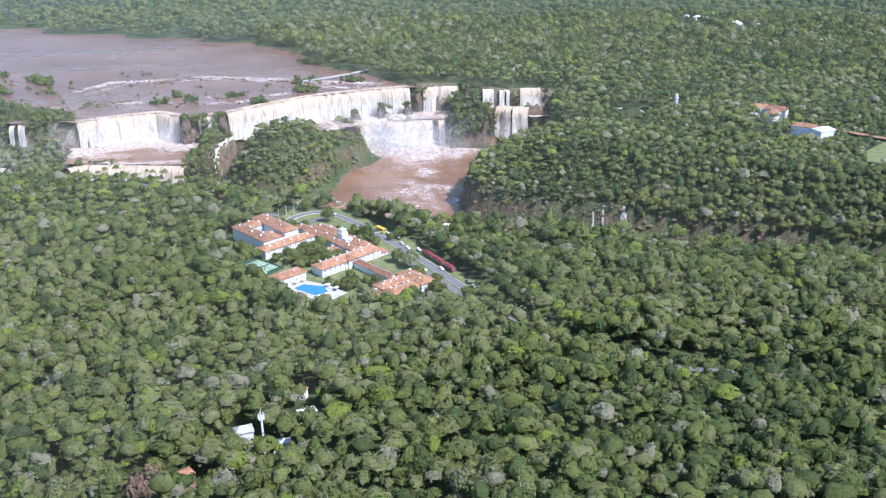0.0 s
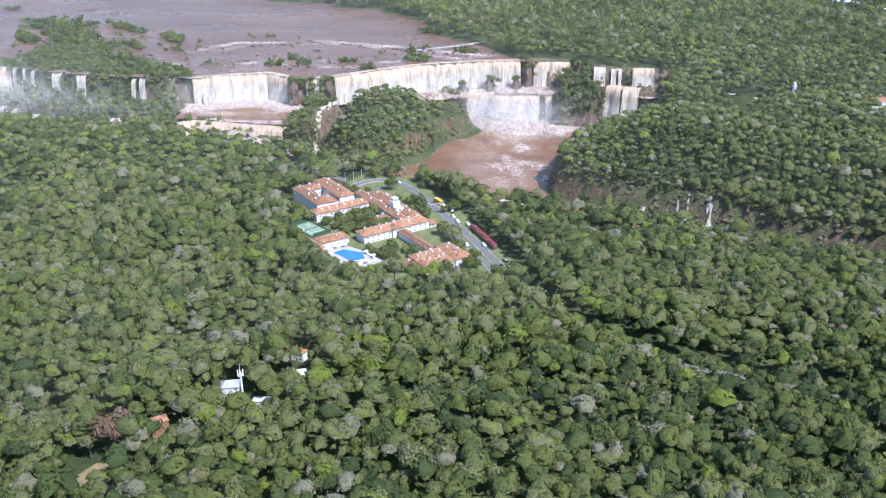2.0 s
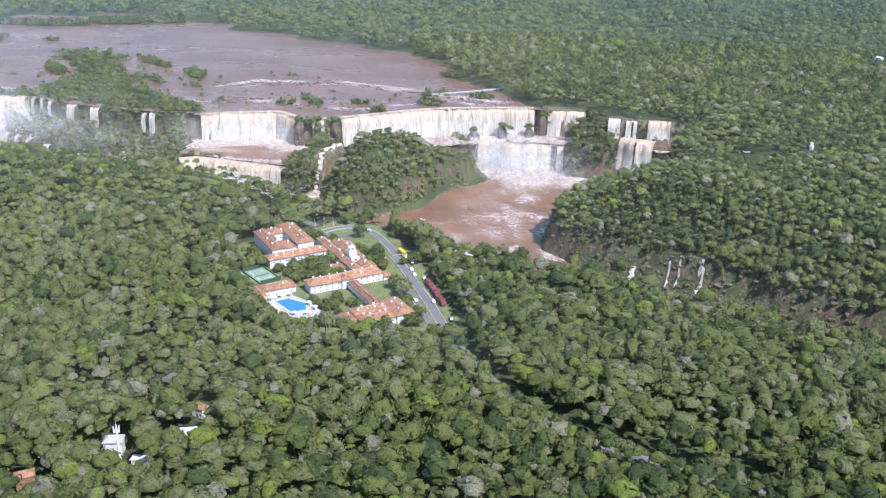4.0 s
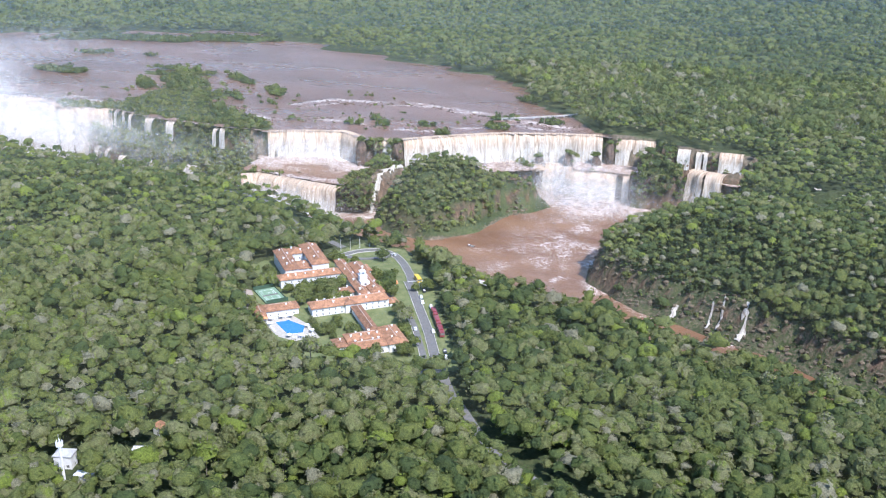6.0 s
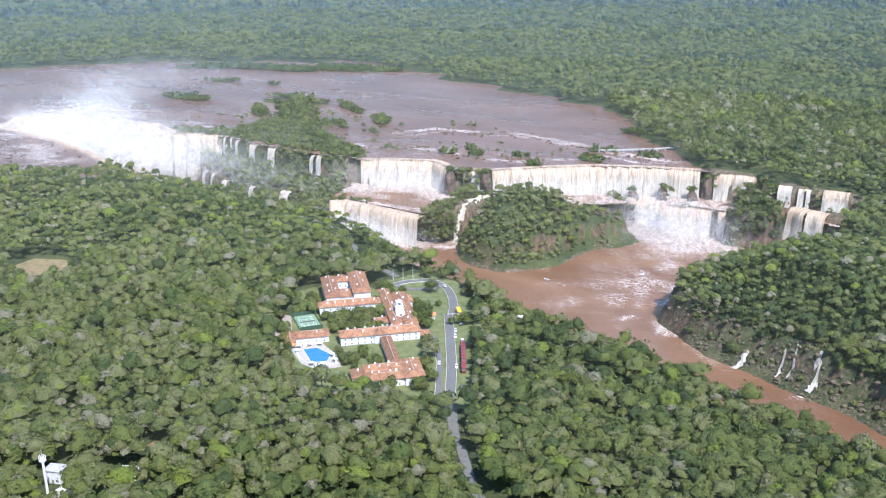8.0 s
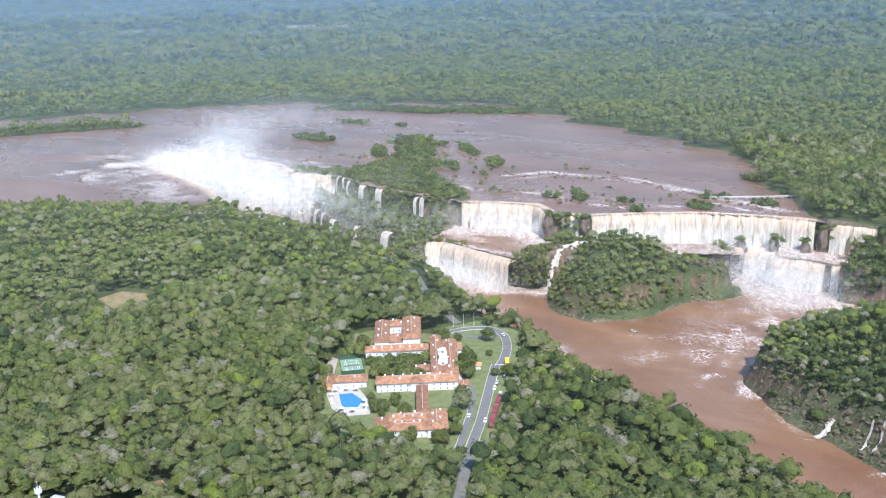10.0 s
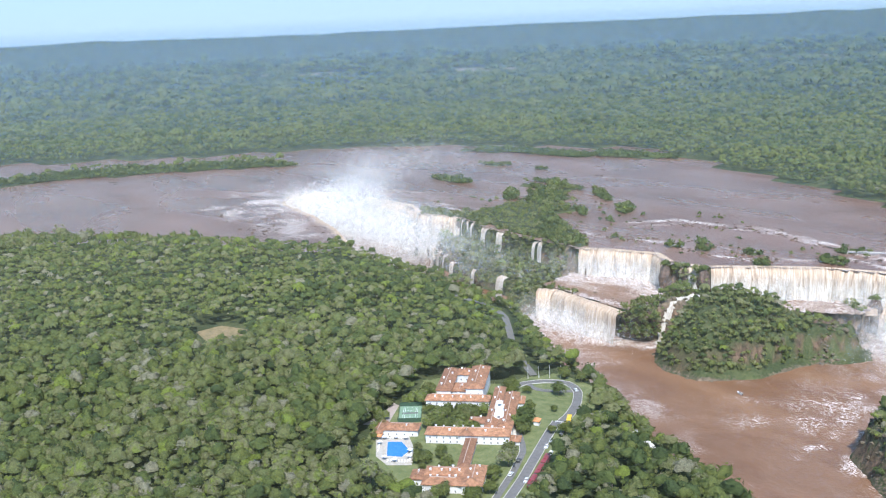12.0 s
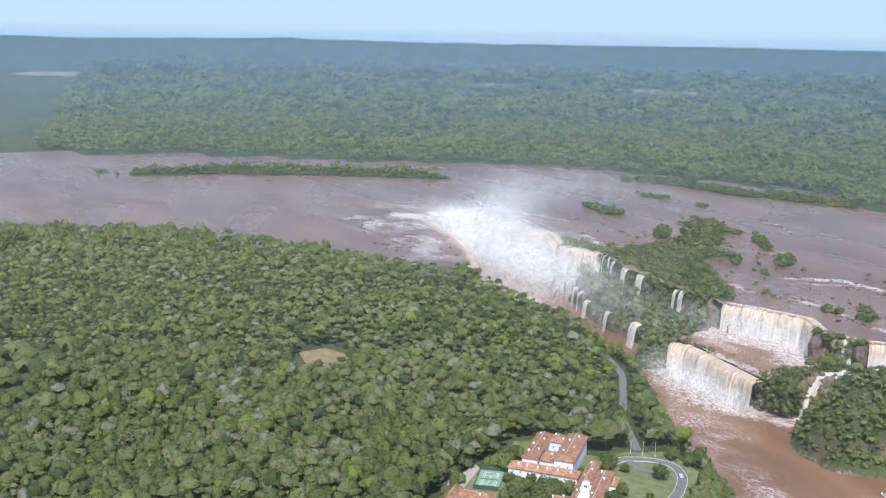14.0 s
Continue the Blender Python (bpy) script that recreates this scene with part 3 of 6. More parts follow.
def curtain(name, lip, top, bottom, reach=6.0, label="white waterfall plunging over a brown cliff edge", gaps=0.12, group=""):
    """A fall along a lip; the water leaves to the right of the lip's direction."""
    p, s = resample(lip, 1.6)
    d = np.gradient(p, axis=0)
    n = np.stack([d[:, 1], -d[:, 0]], 1) / np.hypot(*d.T)[:, None]
    prof = [(-5, 0.35, 0), (-1.5, 0.3, 0), (1.5, -0.4, 0.02), (3.2, -0.10, 0.1), (4.0, -0.3, 0.3), (4.6, -0.55, 0.55), (5.2, -0.8, 0.8), (6.4, -1.03, 1)]
    wob = np.clip(fbm(s, s * 0 + lip[0][1], 30, 3) * 12 + 0.8, -0.5, 5) * min(s[-1] / 60, 1) + fbm(s, s * 0 + 3.7 * lip[0][0], 8) * 5
    drop_in = fbm(s, s * 0 + 31 + lip[0][0], 14, 3) * 0.22
    hide = fbm(s, s * 0 + 77 + 9.1 * lip[0][0], 6, 3) < -0.5 + gaps * 1.6
    if s[-1] < 20:
        prof = [(max(o, -2.0), z, 0.35 + 0.65 * d) for o, z, d in prof]
    rows = []
    for k, (o, z, _) in enumerate(prof):
        off = o * reach / 6 + wob * (0.0, 0.7, 0.9, 1.0, 1.0, 1.0, 1.0, 1.0)[k]
        zz = top + (z if k < 3 else z * (top - bottom)) + fbm(s * 3, s * 0 + k, 6) * (0.8 if k < 2 else 2.2)
        if k in (4, 5):
            off = off + drop_in * 16
            zz = zz + drop_in * 0.5 * (top - bottom)
        rows.append(np.stack([p[:, 0] + n[:, 0] * off, p[:, 1] + n[:, 1] * off, zz], 1))
    v = np.concatenate(rows)
    m, k = len(p), len(prof)
    idx = np.arange(m * k).reshape(k, m)
    f = np.stack([idx[:-1, :-1], idx[1:, :-1], idx[1:, 1:], idx[:-1, 1:]], -1)
    ok = np.ones(f.shape[:2], bool)
    ok[2:] &= ~hide[None, :-1]
    f = f[ok]
    ob = mesh_object(name, v, f.reshape(-1, 4), FALL, True, {"along": np.tile(s, k), "drop": np.repeat([q[2] for q in prof], m)})
    tagged(ob, label, "waterfall", group)
    return ob


FALLS = [
    ([(-362, 939), (-330, 957), (-291, 972), (-262, 956)], 0, TERRACE, 7, 0.05),
    ([(-246, 954), (-226, 963)], 0, -19, 6, 0.2),
    ([(-220, 965), (-181, 1000), (-139, 1031)], 0, -27, 8, 0.03),
    ([(-139, 1031), (-87, 1051), (-39, 1064)], 0, -30, 8, 0.06),
    ([(-128, 1018), (-96, 1020), (-86, 1002)], -26, LOWER, 8, 0.05),
    ([(-92, 1034), (-62, 1040)], -28, LOWER, 9, 0.1),
    ([(-23, 1059), (16, 1064)], 0, -26, 6, 0.15),
    ([(-60, 1022), (-55, 1018), (0, 1024)], -27, LOWER, 7, 0.2),
    ([(42, 1043), (54, 1043)], 0, -18, 5, 0.06),
    ([(60, 1042), (71, 1042)], -1, -18, 5, 0.25),
    ([(82, 1042), (104, 1042)], 0, -18, 6, 0.15),
    ([(56, 1034), (70, 1026), (90, 1022)], -17, -46, 11, 0.2),
    ([(-348, 866), (-335, 875), (-309, 872), (-275, 868), (-240, 865)], TERRACE, LOWER, 8, 0.03),
    ([(-567, 785), (-640, 815), (-740, 842), (-850, 858)][::-1], 0, LOWER, 8, 0.0),
    ([(-850, 858), (-892, 915), (-880, 948), (-790, 960), (-700, 966), (-640, 943)], 0, LOWER, 9, 0.0),
    ([(-640, 943), (-580, 962)], 0, LOWER, 8, 0.1),
    ([(172, 959), (178, 958)], -1, -14, 3, 0.35),
    ([(195, 954), (198.5, 953.5)], -3, -14, 3, 0.35),
]
# narrow falls that drop from the wooded isle to its ledge, and from the ledge into the gorge
ISLE_FALLS = [
    ([(-574, 960), (-568, 958)], 0, -24, 6, 0.0),
    ([(-562, 957), (-558, 956)], 0, -22, 6, 0.0),
    ([(-549, 954), (-544, 953)], -1, -22, 6, 0.0),
    ([(-521, 946), (-509, 944)], -1, -23, 7, 0.0),
    ([(-490, 942), (-480, 941)], -1, -22, 7, 0.05),
    ([(-426, 938), (-421, 937)], -2, -20, 6, 0.0),
    ([(-418, 937), (-411, 937)], -1, -21, 6, 0.0),
    ([(-586, 922), (-580, 920)], -31, LOWER, 6, 0.0),
    ([(-570, 919), (-564, 917)], -32, LOWER, 6, 0.0),
    ([(-551, 913), (-545, 911)], -32, LOWER, 6, 0.0),
    ([(-522, 898), (-514, 897)], -33, LOWER, 6, 0.0),
    ([(-478, 893), (-471, 892)], -33, LOWER, 6, 0.0),
    ([(-430, 890), (-417, 888)], -31, LOWER, 8, 0.0),
]
FALLS += ISLE_FALLS
for lip, top, bottom, reach, gaps in FALLS:
    curtain("waterfall", lip, top, bottom, reach, gaps=gaps, group="falls of the river")


# ---- forest ----
def ico(sub):
    bm = bmesh.new()
    bmesh.ops.create_icosphere(bm, subdivisions=sub, radius=1.0)
    bm.verts.ensure_lookup_table()
    v = np.array([q.co[:] for q in bm.verts])
    f = np.array([[q.index for q in face.verts] for face in bm.faces])
    bm.free()
    return v, f


def crown_shape(seed, sub, clumps, squash=0.72, rough=0.35, size=0.3, foot=-0.45):
    """A crown of about unit radius with its foot at z = 0: a lumpy body and loose leaf clumps round it."""
    r = np.random.default_rng(seed)
    v, f = ico(sub)
    lumps = r.normal(size=(9, 3)) + (0, 0, 0.4)
    lumps /= np.linalg.norm(lumps, axis=1)[:, None]
    bulge = np.max(np.clip(v @ lumps.T, 0, 1) ** 5, axis=1)
    v = v * (0.68 + rough * bulge + 0.28 * (r.random(len(v)) - 0.5))[:, None]
    keep = v[f].mean(1)[:, 2] > foot
    f = f[keep]
    verts, faces = [v], [f]
    base = len(v)
    if clumps:
        d = r.normal(size=(clumps, 3))
        d[:, 2] = np.abs(d[:, 2]) * 1.1 - 0.25
        d /= np.linalg.norm(d, axis=1)[:, None]
        reach = 0.72 + rough * np.max(np.clip(d @ lumps.T, 0, 1) ** 4, axis=1)
        c = d * (reach * (0.92 + 0.3 * r.random(clumps)))[:, None]
        a = r.normal(size=(clumps, 3)) + d * 0.2
        a -= (a * d).sum(1)[:, None] * d * 0.5
        a /= np.linalg.norm(a, axis=1)[:, None]
        b = np.cross(a, d + 0.5 * r.normal(size=(clumps, 3)))
        b /= np.linalg.norm(b, axis=1)[:, None]
        s = (size * (0.6 + 0.8 * r.random(clumps)))[:, None]
        tri = np.stack([c - a * s - b * s * 0.6, c + a * s - b * s * 0.5, c + b * s * 0.9 + d * s * 0.3], 1).reshape(-1, 3)
        verts.append(tri)
        faces.append(base + np.arange(clumps * 3).reshape(-1, 3))
    v = np.concatenate(verts) * (1, 1, squash)
    v[:, 2] += 0.45 * squash
    return v, np.concatenate(faces)


def plant(name, places, radius, tint, shapes, mat, label, sink=0.0):
    """Many crowns in one mesh: places (n, 3) are the crowns' feet."""
    n = len(places)
    which = rng.integers(0, len(shapes), n)
    ang, tall = rng.random(n) * 6.283, 0.75 + 0.8 * rng.random(n)
    V, F, T, base = [], [], [], 0
    for k, (sv, sf) in enumerate(shapes):
        sel = np.where(which == k)[0]
        if len(sel) == 0:
            continue
        c, s = np.cos(ang[sel])[:, None], np.sin(ang[sel])[:, None]
        rr = radius[sel][:, None]
        wide = (0.8 + 0.45 * rng.random(len(sel)))[:, None]
        vx, vy = (sv[:, 0] * c - sv[:, 1] * s) * rr * wide, (sv[:, 0] * s + sv[:, 1] * c) * rr / wide
        vz = sv[None, :, 2] * rr * tall[sel][:, None] - sink
        V.append(np.stack([vx + places[sel, 0:1], vy + places[sel, 1:2], vz + places[sel, 2:3]], -1).reshape(-1, 3))
        F.append((sf[None] + (np.arange(len(sel)) * len(sv))[:, None, None] + base).reshape(-1, 3))
        mottle = 0.2 * (rng.random((len(sel), len(sv))) - 0.5) * (tint[sel][:, None] < 0.88)
        T.append(np.clip(tint[sel][:, None] + mottle, 0, 1).ravel())
        base += len(sel) * len(sv)
    ob = mesh_object(name, np.concatenate(V), np.concatenate(F), mat, True, {"tint": np.concatenate(T)})
    return tagged(ob, label, "forest", kind="stuff")


def scatter(r_lo, r_hi, space, turn=(-92, 48)):
    """Jittered places on the land that trees cover, between two distances from the middle of the flight."""
    hi = r_hi + 10
    gx, gy = np.meshgrid(np.arange(-hi, hi, space), np.arange(-hi, hi, space))
    gx, gy = gx.ravel(), gy.ravel()
    r = np.hypot(gx, gy)
    ang = np.degrees(np.arctan2(gx, gy))
    ok = (r > r_lo) & (r < r_hi) & (((ang - turn[0]) % 360) < (turn[1] - turn[0]))
    x = gx[ok] + 150 + (rng.random(ok.sum()) - 0.5) * space * 1.5
    y = gy[ok] + 120 + (rng.random(ok.sum()) - 0.5) * space * 1.5
    z = height_at(x, y)
    e = 4.0
    slope = np.hypot(height_at(x + e, y) - height_at(x - e, y), height_at(x, y + e) - height_at(x, y - e)) / (2 * e)
    good = slope < 1.6 + 2.4 * rng.random(len(x))
    good &= ~((sdf(x, y, FAR_BANK) < 0) & (slope > 2.2) & (z < -33) & (rng.random(len(x)) > 0.2))
    lip = np.minimum.reduce([line_distance(x, y, q[0]) + 5 * (abs(q[0][0][0] - q[0][-1][0]) < 20) for q in FALLS])
    good &= lip > 7
    river = (sdf(x, y, RIVER) < 4) & (z < 0.6) & (sdf(x, y, CUT) > -3)
    good &= ~river
    low = sdf(x, y, CUT) < 0
    good &= ~(low & (z < LOWER + 5))
    wet = np.minimum.reduce([sdf(x, y, q) for q in (TERRACE_ROCK, LEDGE, TIER, ARM)])
    good &= ~((wet < -1) & (z < -22))
    good &= ~((np.minimum(np.where(z < -37, sdf(x, y, SHORE), 9), sdf(x, y, EAST_CLIFF)) < 0) & (rng.random(len(x)) > 0.3))
    good &= ~((np.minimum(sdf(x, y, MID_ROCK), sdf(x, y, KNOLL) + 60) < 0) & (rng.random(len(x)) > 0.7))
    for hx, hy in ((296, 908), (312, 900), (304, 886), (318, 838), (330, 826)):
        good &= np.hypot(x - hx + 5, y - hy + 6) > 13
    good &= (line_distance(x, y, [(345, 1420), (420, 1335)]) > 15) & (line_distance(x + 10, y + 14, [(345, 1420), (420, 1335)]) > 12)
    for hx, hy, r in ((-114, 285, 11), (-113, 274, 9), (-121, 317, 7), (-119, 309, 6), (-112, 298, 5)):
        good &= np.hypot(x - hx, y - hy) > r
    good &= np.minimum.reduce([line_distance(x, y, q[0]) for q in CASCADES]) > 5
    good &= np.minimum.reduce([line_distance(x - 3, y + 6, q[0]) for q in CASCADES]) > 3.5
    good &= (line_distance(x, y, LOOKOUT) > 5) & (line_distance(x - 7, y + 6, LOOKOUT) > 4)
    good &= (line_distance(x, y, DIRT) > 6) & (sdf(x + 5, y + 6, MEADOW) > 0) & (sdf(x, y, MEADOW) > 0)
    for cx, cy, a, b, turn in FIELDS:
        c, s = math.cos(radians(turn)), math.sin(radians(turn))
        good &= (((x - cx) * c + (y - cy) * s) / a) ** 2 + (((y - cy) * c - (x - cx) * s) / b) ** 2 > 1.1
    good &= (np.hypot(x + 70, y - 494) > 15) & (np.hypot(x - 184, y - 942) > 17) & (np.hypot(x - 182, y - 922) > 12) & (np.hypot(x - 227, y - 942) > 10)
    good &= (sdf(x, y, OPEN) > 2) & (sdf(x, y, CLEARING) > 3) & (sdf(x - 9, y + 7, CLEARING) > 2) & (sdf(x - 18, y + 13, CLEARING) > 2)
    good &= (line_distance(x, y, ROAD) > 4.8) & (line_distance(x, y, BYPASS) > 5.5) & (line_distance(x, y, ROAD[:4]) > 7.5)
    for hx, hy in ((-86, 349), (-62, 367), (-68, 387), (-103, 316), (-76, 341)):
        good &= (np.hypot(x - hx, y - hy) > 8) & (np.hypot(x - hx - 5, y - hy + 5) > 6)
    return x[good], y[good], z[good]


def tints(x, y):
    t = 0.50 + 0.55 * fbm(x, y, 90, 2) + 0.45 * fbm(x + 70, y + 700, 18, 2) + rng.normal(size=len(x)) * 0.25
    t = np.clip(t - 0.13 * smooth(640, 780, y) * smooth(-120, 20, x), 0, 0.86)
    odd = rng.random(len(x))
    t = np.where(odd > 0.955, 0.92, t)
    return np.where(odd < 0.055, 1.0, t)


NEAR_SHAPES = [crown_shape(k, 2, 30, 0.78, 0.5, 0.19, 0.08) for k in range(14)]
MID_SHAPES = [crown_shape(20 + k, 2, 8, 0.8, 0.45, 0.24, 0.26) for k in range(8)]
LOW_SHAPES = [crown_shape(30 + k, 1, 18, 0.8, 0.4, 0.36, 0.1) for k in range(6)]
FAR_SHAPES = [crown_shape(40 + k, 1, 0, 0.7, 0.4, 0.3, 0.1) for k in range(5)]
CANOPY = "dense subtropical forest canopy in many greens"
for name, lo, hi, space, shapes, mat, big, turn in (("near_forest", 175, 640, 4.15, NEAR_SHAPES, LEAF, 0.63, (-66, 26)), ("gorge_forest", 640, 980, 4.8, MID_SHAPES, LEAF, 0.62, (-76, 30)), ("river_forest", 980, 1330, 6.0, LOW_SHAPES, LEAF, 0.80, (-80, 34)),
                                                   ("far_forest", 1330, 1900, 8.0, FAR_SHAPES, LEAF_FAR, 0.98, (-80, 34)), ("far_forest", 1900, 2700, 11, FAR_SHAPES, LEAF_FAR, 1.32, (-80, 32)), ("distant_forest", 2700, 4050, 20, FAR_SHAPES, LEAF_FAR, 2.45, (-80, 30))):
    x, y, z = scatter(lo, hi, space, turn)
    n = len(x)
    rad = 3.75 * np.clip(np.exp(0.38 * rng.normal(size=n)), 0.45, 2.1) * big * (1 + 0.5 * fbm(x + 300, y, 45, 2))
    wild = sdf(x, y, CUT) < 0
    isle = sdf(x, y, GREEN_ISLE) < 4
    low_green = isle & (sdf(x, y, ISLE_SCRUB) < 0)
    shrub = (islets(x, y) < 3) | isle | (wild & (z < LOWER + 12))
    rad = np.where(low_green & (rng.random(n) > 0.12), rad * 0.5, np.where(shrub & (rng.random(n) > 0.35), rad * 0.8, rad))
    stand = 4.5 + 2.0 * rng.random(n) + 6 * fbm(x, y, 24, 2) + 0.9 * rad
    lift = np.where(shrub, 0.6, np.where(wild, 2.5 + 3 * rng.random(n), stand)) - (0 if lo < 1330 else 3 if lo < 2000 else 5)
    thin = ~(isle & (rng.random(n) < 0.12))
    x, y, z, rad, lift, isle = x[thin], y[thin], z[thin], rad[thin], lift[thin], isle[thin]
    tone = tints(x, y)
    # far crowns keep darker, duller tints: aerial perspective put into the leaf colour
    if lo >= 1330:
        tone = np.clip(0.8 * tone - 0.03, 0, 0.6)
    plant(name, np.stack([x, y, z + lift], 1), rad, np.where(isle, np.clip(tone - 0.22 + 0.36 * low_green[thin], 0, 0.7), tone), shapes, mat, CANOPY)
for lo, hi, space, turn in ((640, 900, 20, (48, 268)), (640, 1330, 20, (-92, -78)), (640, 1330, 20, (31, 48)), (175, 640, 16, (26, 294))):
    x, y, z = scatter(lo, hi, space, turn)
    plant("forest_under_flight", np.stack([x, y, z + 3], 1), space * (0.52 + 0.16 * rng.random(len(x))), tints(x, y), FAR_SHAPES, LEAF_FAR, CANOPY)
x, y, z = scatter(0, 176, 9, (-92, 268))
plant("forest_under_flight", np.stack([x, y, z + 4], 1), 5 + 2 * rng.random(len(x)), tints(x, y), MID_SHAPES, LEAF, CANOPY)
# scrub on the slopes of the gorge and its islands
x, y, z = scatter(430, 1330, 4.4, (-72, 30))
low = (sdf(x, y, CUT) < 3) & (z < 2) & (z > LOWER + 1.5)
ok = low & (bareness(x, y) < 0.3 + 0.4 * (rng.random(len(x)) > 0.35) + 0.4 * (rng.random(len(x)) > 0.93))
x, y, z = x[ok], y[ok], z[ok]
plant("gorge_scrub", np.stack([x, y, z - 0.3], 1), 1.7 + 1.6 * rng.random(len(x)) ** 2, np.clip(tints(x, y) + 0.02, 0, 0.8), LOW_SHAPES, LEAF, "low green scrub on the gorge slopes")
# trees on the islands of the upper river
gx, gy = np.meshgrid(np.arange(-1450, -60, 5.5), np.arange(560, 1520, 5.5))
x, y = gx.ravel() + 5 * (rng.random(gx.size) - 0.5), gy.ravel() + 5 * (rng.random(gx.size) - 0.5)
ok = np.minimum(islets(x, y), sdf(x, y, LONG_ISLE)) < -1
x, y = x[ok], y[ok]
plant("island_trees", np.stack([x, y, np.full(len(x), 0.8)], 1), 2.4 + 2.2 * rng.random(len(x)) ** 2, np.clip(tints(x, y) - 0.35, 0, 0.32), LOW_SHAPES, LEAF, "low trees and bushes on the river islands")
# single bushes on the shoals above the falls
x, y = np.r_[-520 + 380 * rng.random(110), -700 + 170 * rng.random(50), -690 + 90 * rng.random(24)], np.r_[985 + 190 * rng.random(110), 985 + 130 * rng.random(50), 790 + 50 * rng.random(24)]
ok = (sdf(x, y, CUT) > 9) & (sdf(x, y, RIVER) < -6) & (fbm(x, y, 60, 2) > -0.09)
x, y = x[ok], y[ok]
plant("shoal_bushes", np.stack([x, y, np.full(len(x), -0.4)], 1), 1.1 + 2.0 * rng.random(len(x)) ** 2, np.clip(tints(x, y) - 0.15, 0, 0.6), LOW_SHAPES, LEAF, "small dark bushes on the shoals of the river")
# bushes that hang on the cliffs between the falls
spots = []
for line, z0, z1, n in (([(-645, 946), (-580, 962), (-515, 945), (-466, 939), (-407, 935), (-385, 943)], -26, 1, 560), ([(-650, 958), (-580, 973), (-515, 956), (-466, 951), (-407, 947), (-372, 952)], -1.0, 2.0, 760), ([(-640, 950), (-580, 967), (-515, 950)], -2, 0, 150), ([(-262, 950), (-246, 950), (-222, 958)], -16, 1, 50), ([(-240, 884), (-228, 915), (-214, 945)], -24, -17, 90), ([(-242, 871), (-228, 878), (-216, 888)], -48, -20, 130),
                        ([(-345, 880), (-310, 885)], -25, -25, 8), ([(8, 1010), (30, 1007), (52, 1012)], -42, -16, 170), ([(14, 1026), (46, 1024)], -17, -12, 110), ([(4, 1040), (30, 1036), (46, 1044)], -20, -6, 60), ([(118, 1040), (128, 1005), (118, 965)], -30, 0, 80), ([(84, 1040), (76, 1040)], -18, 0, 8),
                        ([(-120, 1020), (-100, 1012)], -27, -24, 14), ([(-30, 1056), (-20, 1058)], -16, -1, 12), ([(-66, 1040), (-60, 1036)], -24, -14, 10)):
    p, _ = resample(line, 1.0)
    q = p[rng.integers(0, len(p), n)] + rng.normal(size=(n, 2)) * (2.5, 2.5)
    keep = np.minimum.reduce([np.abs(q[:, 0] - (f[0][0][0] + f[0][-1][0]) / 2) - abs(f[0][0][0] - f[0][-1][0]) / 2 + 3 * (q[:, 1] > 960) for f in ISLE_FALLS[:7]]) > 1.8
    spots.append(np.c_[q, z0 + (z1 - z0) * rng.random(n)][keep])
spots = np.concatenate(spots)
plant("cliff_bushes", spots, 1.3 + 1.8 * rng.random(len(spots)), np.clip(tints(spots[:, 0], spots[:, 1]), 0, 0.85), LOW_SHAPES, LEAF, "green bushes hanging on the cliffs between falls")


# ---- rocks, rapids and spray ----
def rocks(name, spots, label, mat=ROCK):
    """Loose boulders: rows of x, y, z, size, in one mesh."""
    sv, sf = ico(1)
    V, F = [], []
    for k, (x, y, z, s) in enumerate(spots):
        j = sv * (1 + 0.5 * (rng.random((len(sv), 1)) - 0.5)) * s * (0.7 + 0.6 * rng.random(3)) * (1, 1, 0.6)
        V.append(j + (x, y, z))
        F.append(sf + k * len(sv))
    return tagged(mesh_object(name, np.concatenate(V), np.concatenate(F), mat), label, "rocks", kind="stuff")


def along(line, n, spread):
    p, _ = resample(line, 1.0)
    q = p[rng.integers(0, len(p), n)] + rng.normal(size=(n, 2)) * spread
    return q


spots = []
for line, reach, most in RAPIDS:
    n = int(sum(math.hypot(b[0] - a[0], b[1] - a[1]) for a, b in zip(line, line[1:])) / 2.6)
    for x, y in along(line, n, reach * 0.8):
        if sdf(np.array([x]), np.array([y]), CUT)[0] > 1:
            spots.append((x, y, 0.0, 0.7 + 1.6 * rng.random() ** 2))
rocks("river_rocks", spots, "dark wet boulders breaking the rapids of the river")
spots = []
for line, reach, n in (([(30, 800), (48, 782), (75, 768), (110, 752), (150, 735), (190, 716), (240, 694)], 7, 330), ([(14, 870), (14, 830), (24, 800)], 4, 90), ([(-150, 1000), (-115, 1022), (-95, 1012)], 7, 70), ([(-110, 985), (-92, 955), (-84, 925), (-76, 945)], 6, 110),
                       ([(-215, 872), (-190, 842), (-168, 832), (-132, 836), (-115, 852)], 2.5, 110), ([(-232, 890), (-225, 920), (-215, 950)], 9, 150),
                       ([(-240, 880), (-236, 940)], 5, 60), ([(-345, 890), (-300, 905), (-260, 930)], 14, 70)):
    for x, y in along(line, n, reach):
        z = float(height_at(np.array([x]), np.array([y]))[0])
        if z > LOWER - 1.5:
            spots.append((x, y, z + 0.2, 0.8 + 1.9 * rng.random() ** 2))
rocks("shore_rocks", spots, "brown and grey boulders along the foot of the gorge", m_plain("dry_brown_boulder", (0.06, 0.052, 0.034), (0.20, 0.15, 0.095), 0.3, 0.85, 0.7, 0.4))


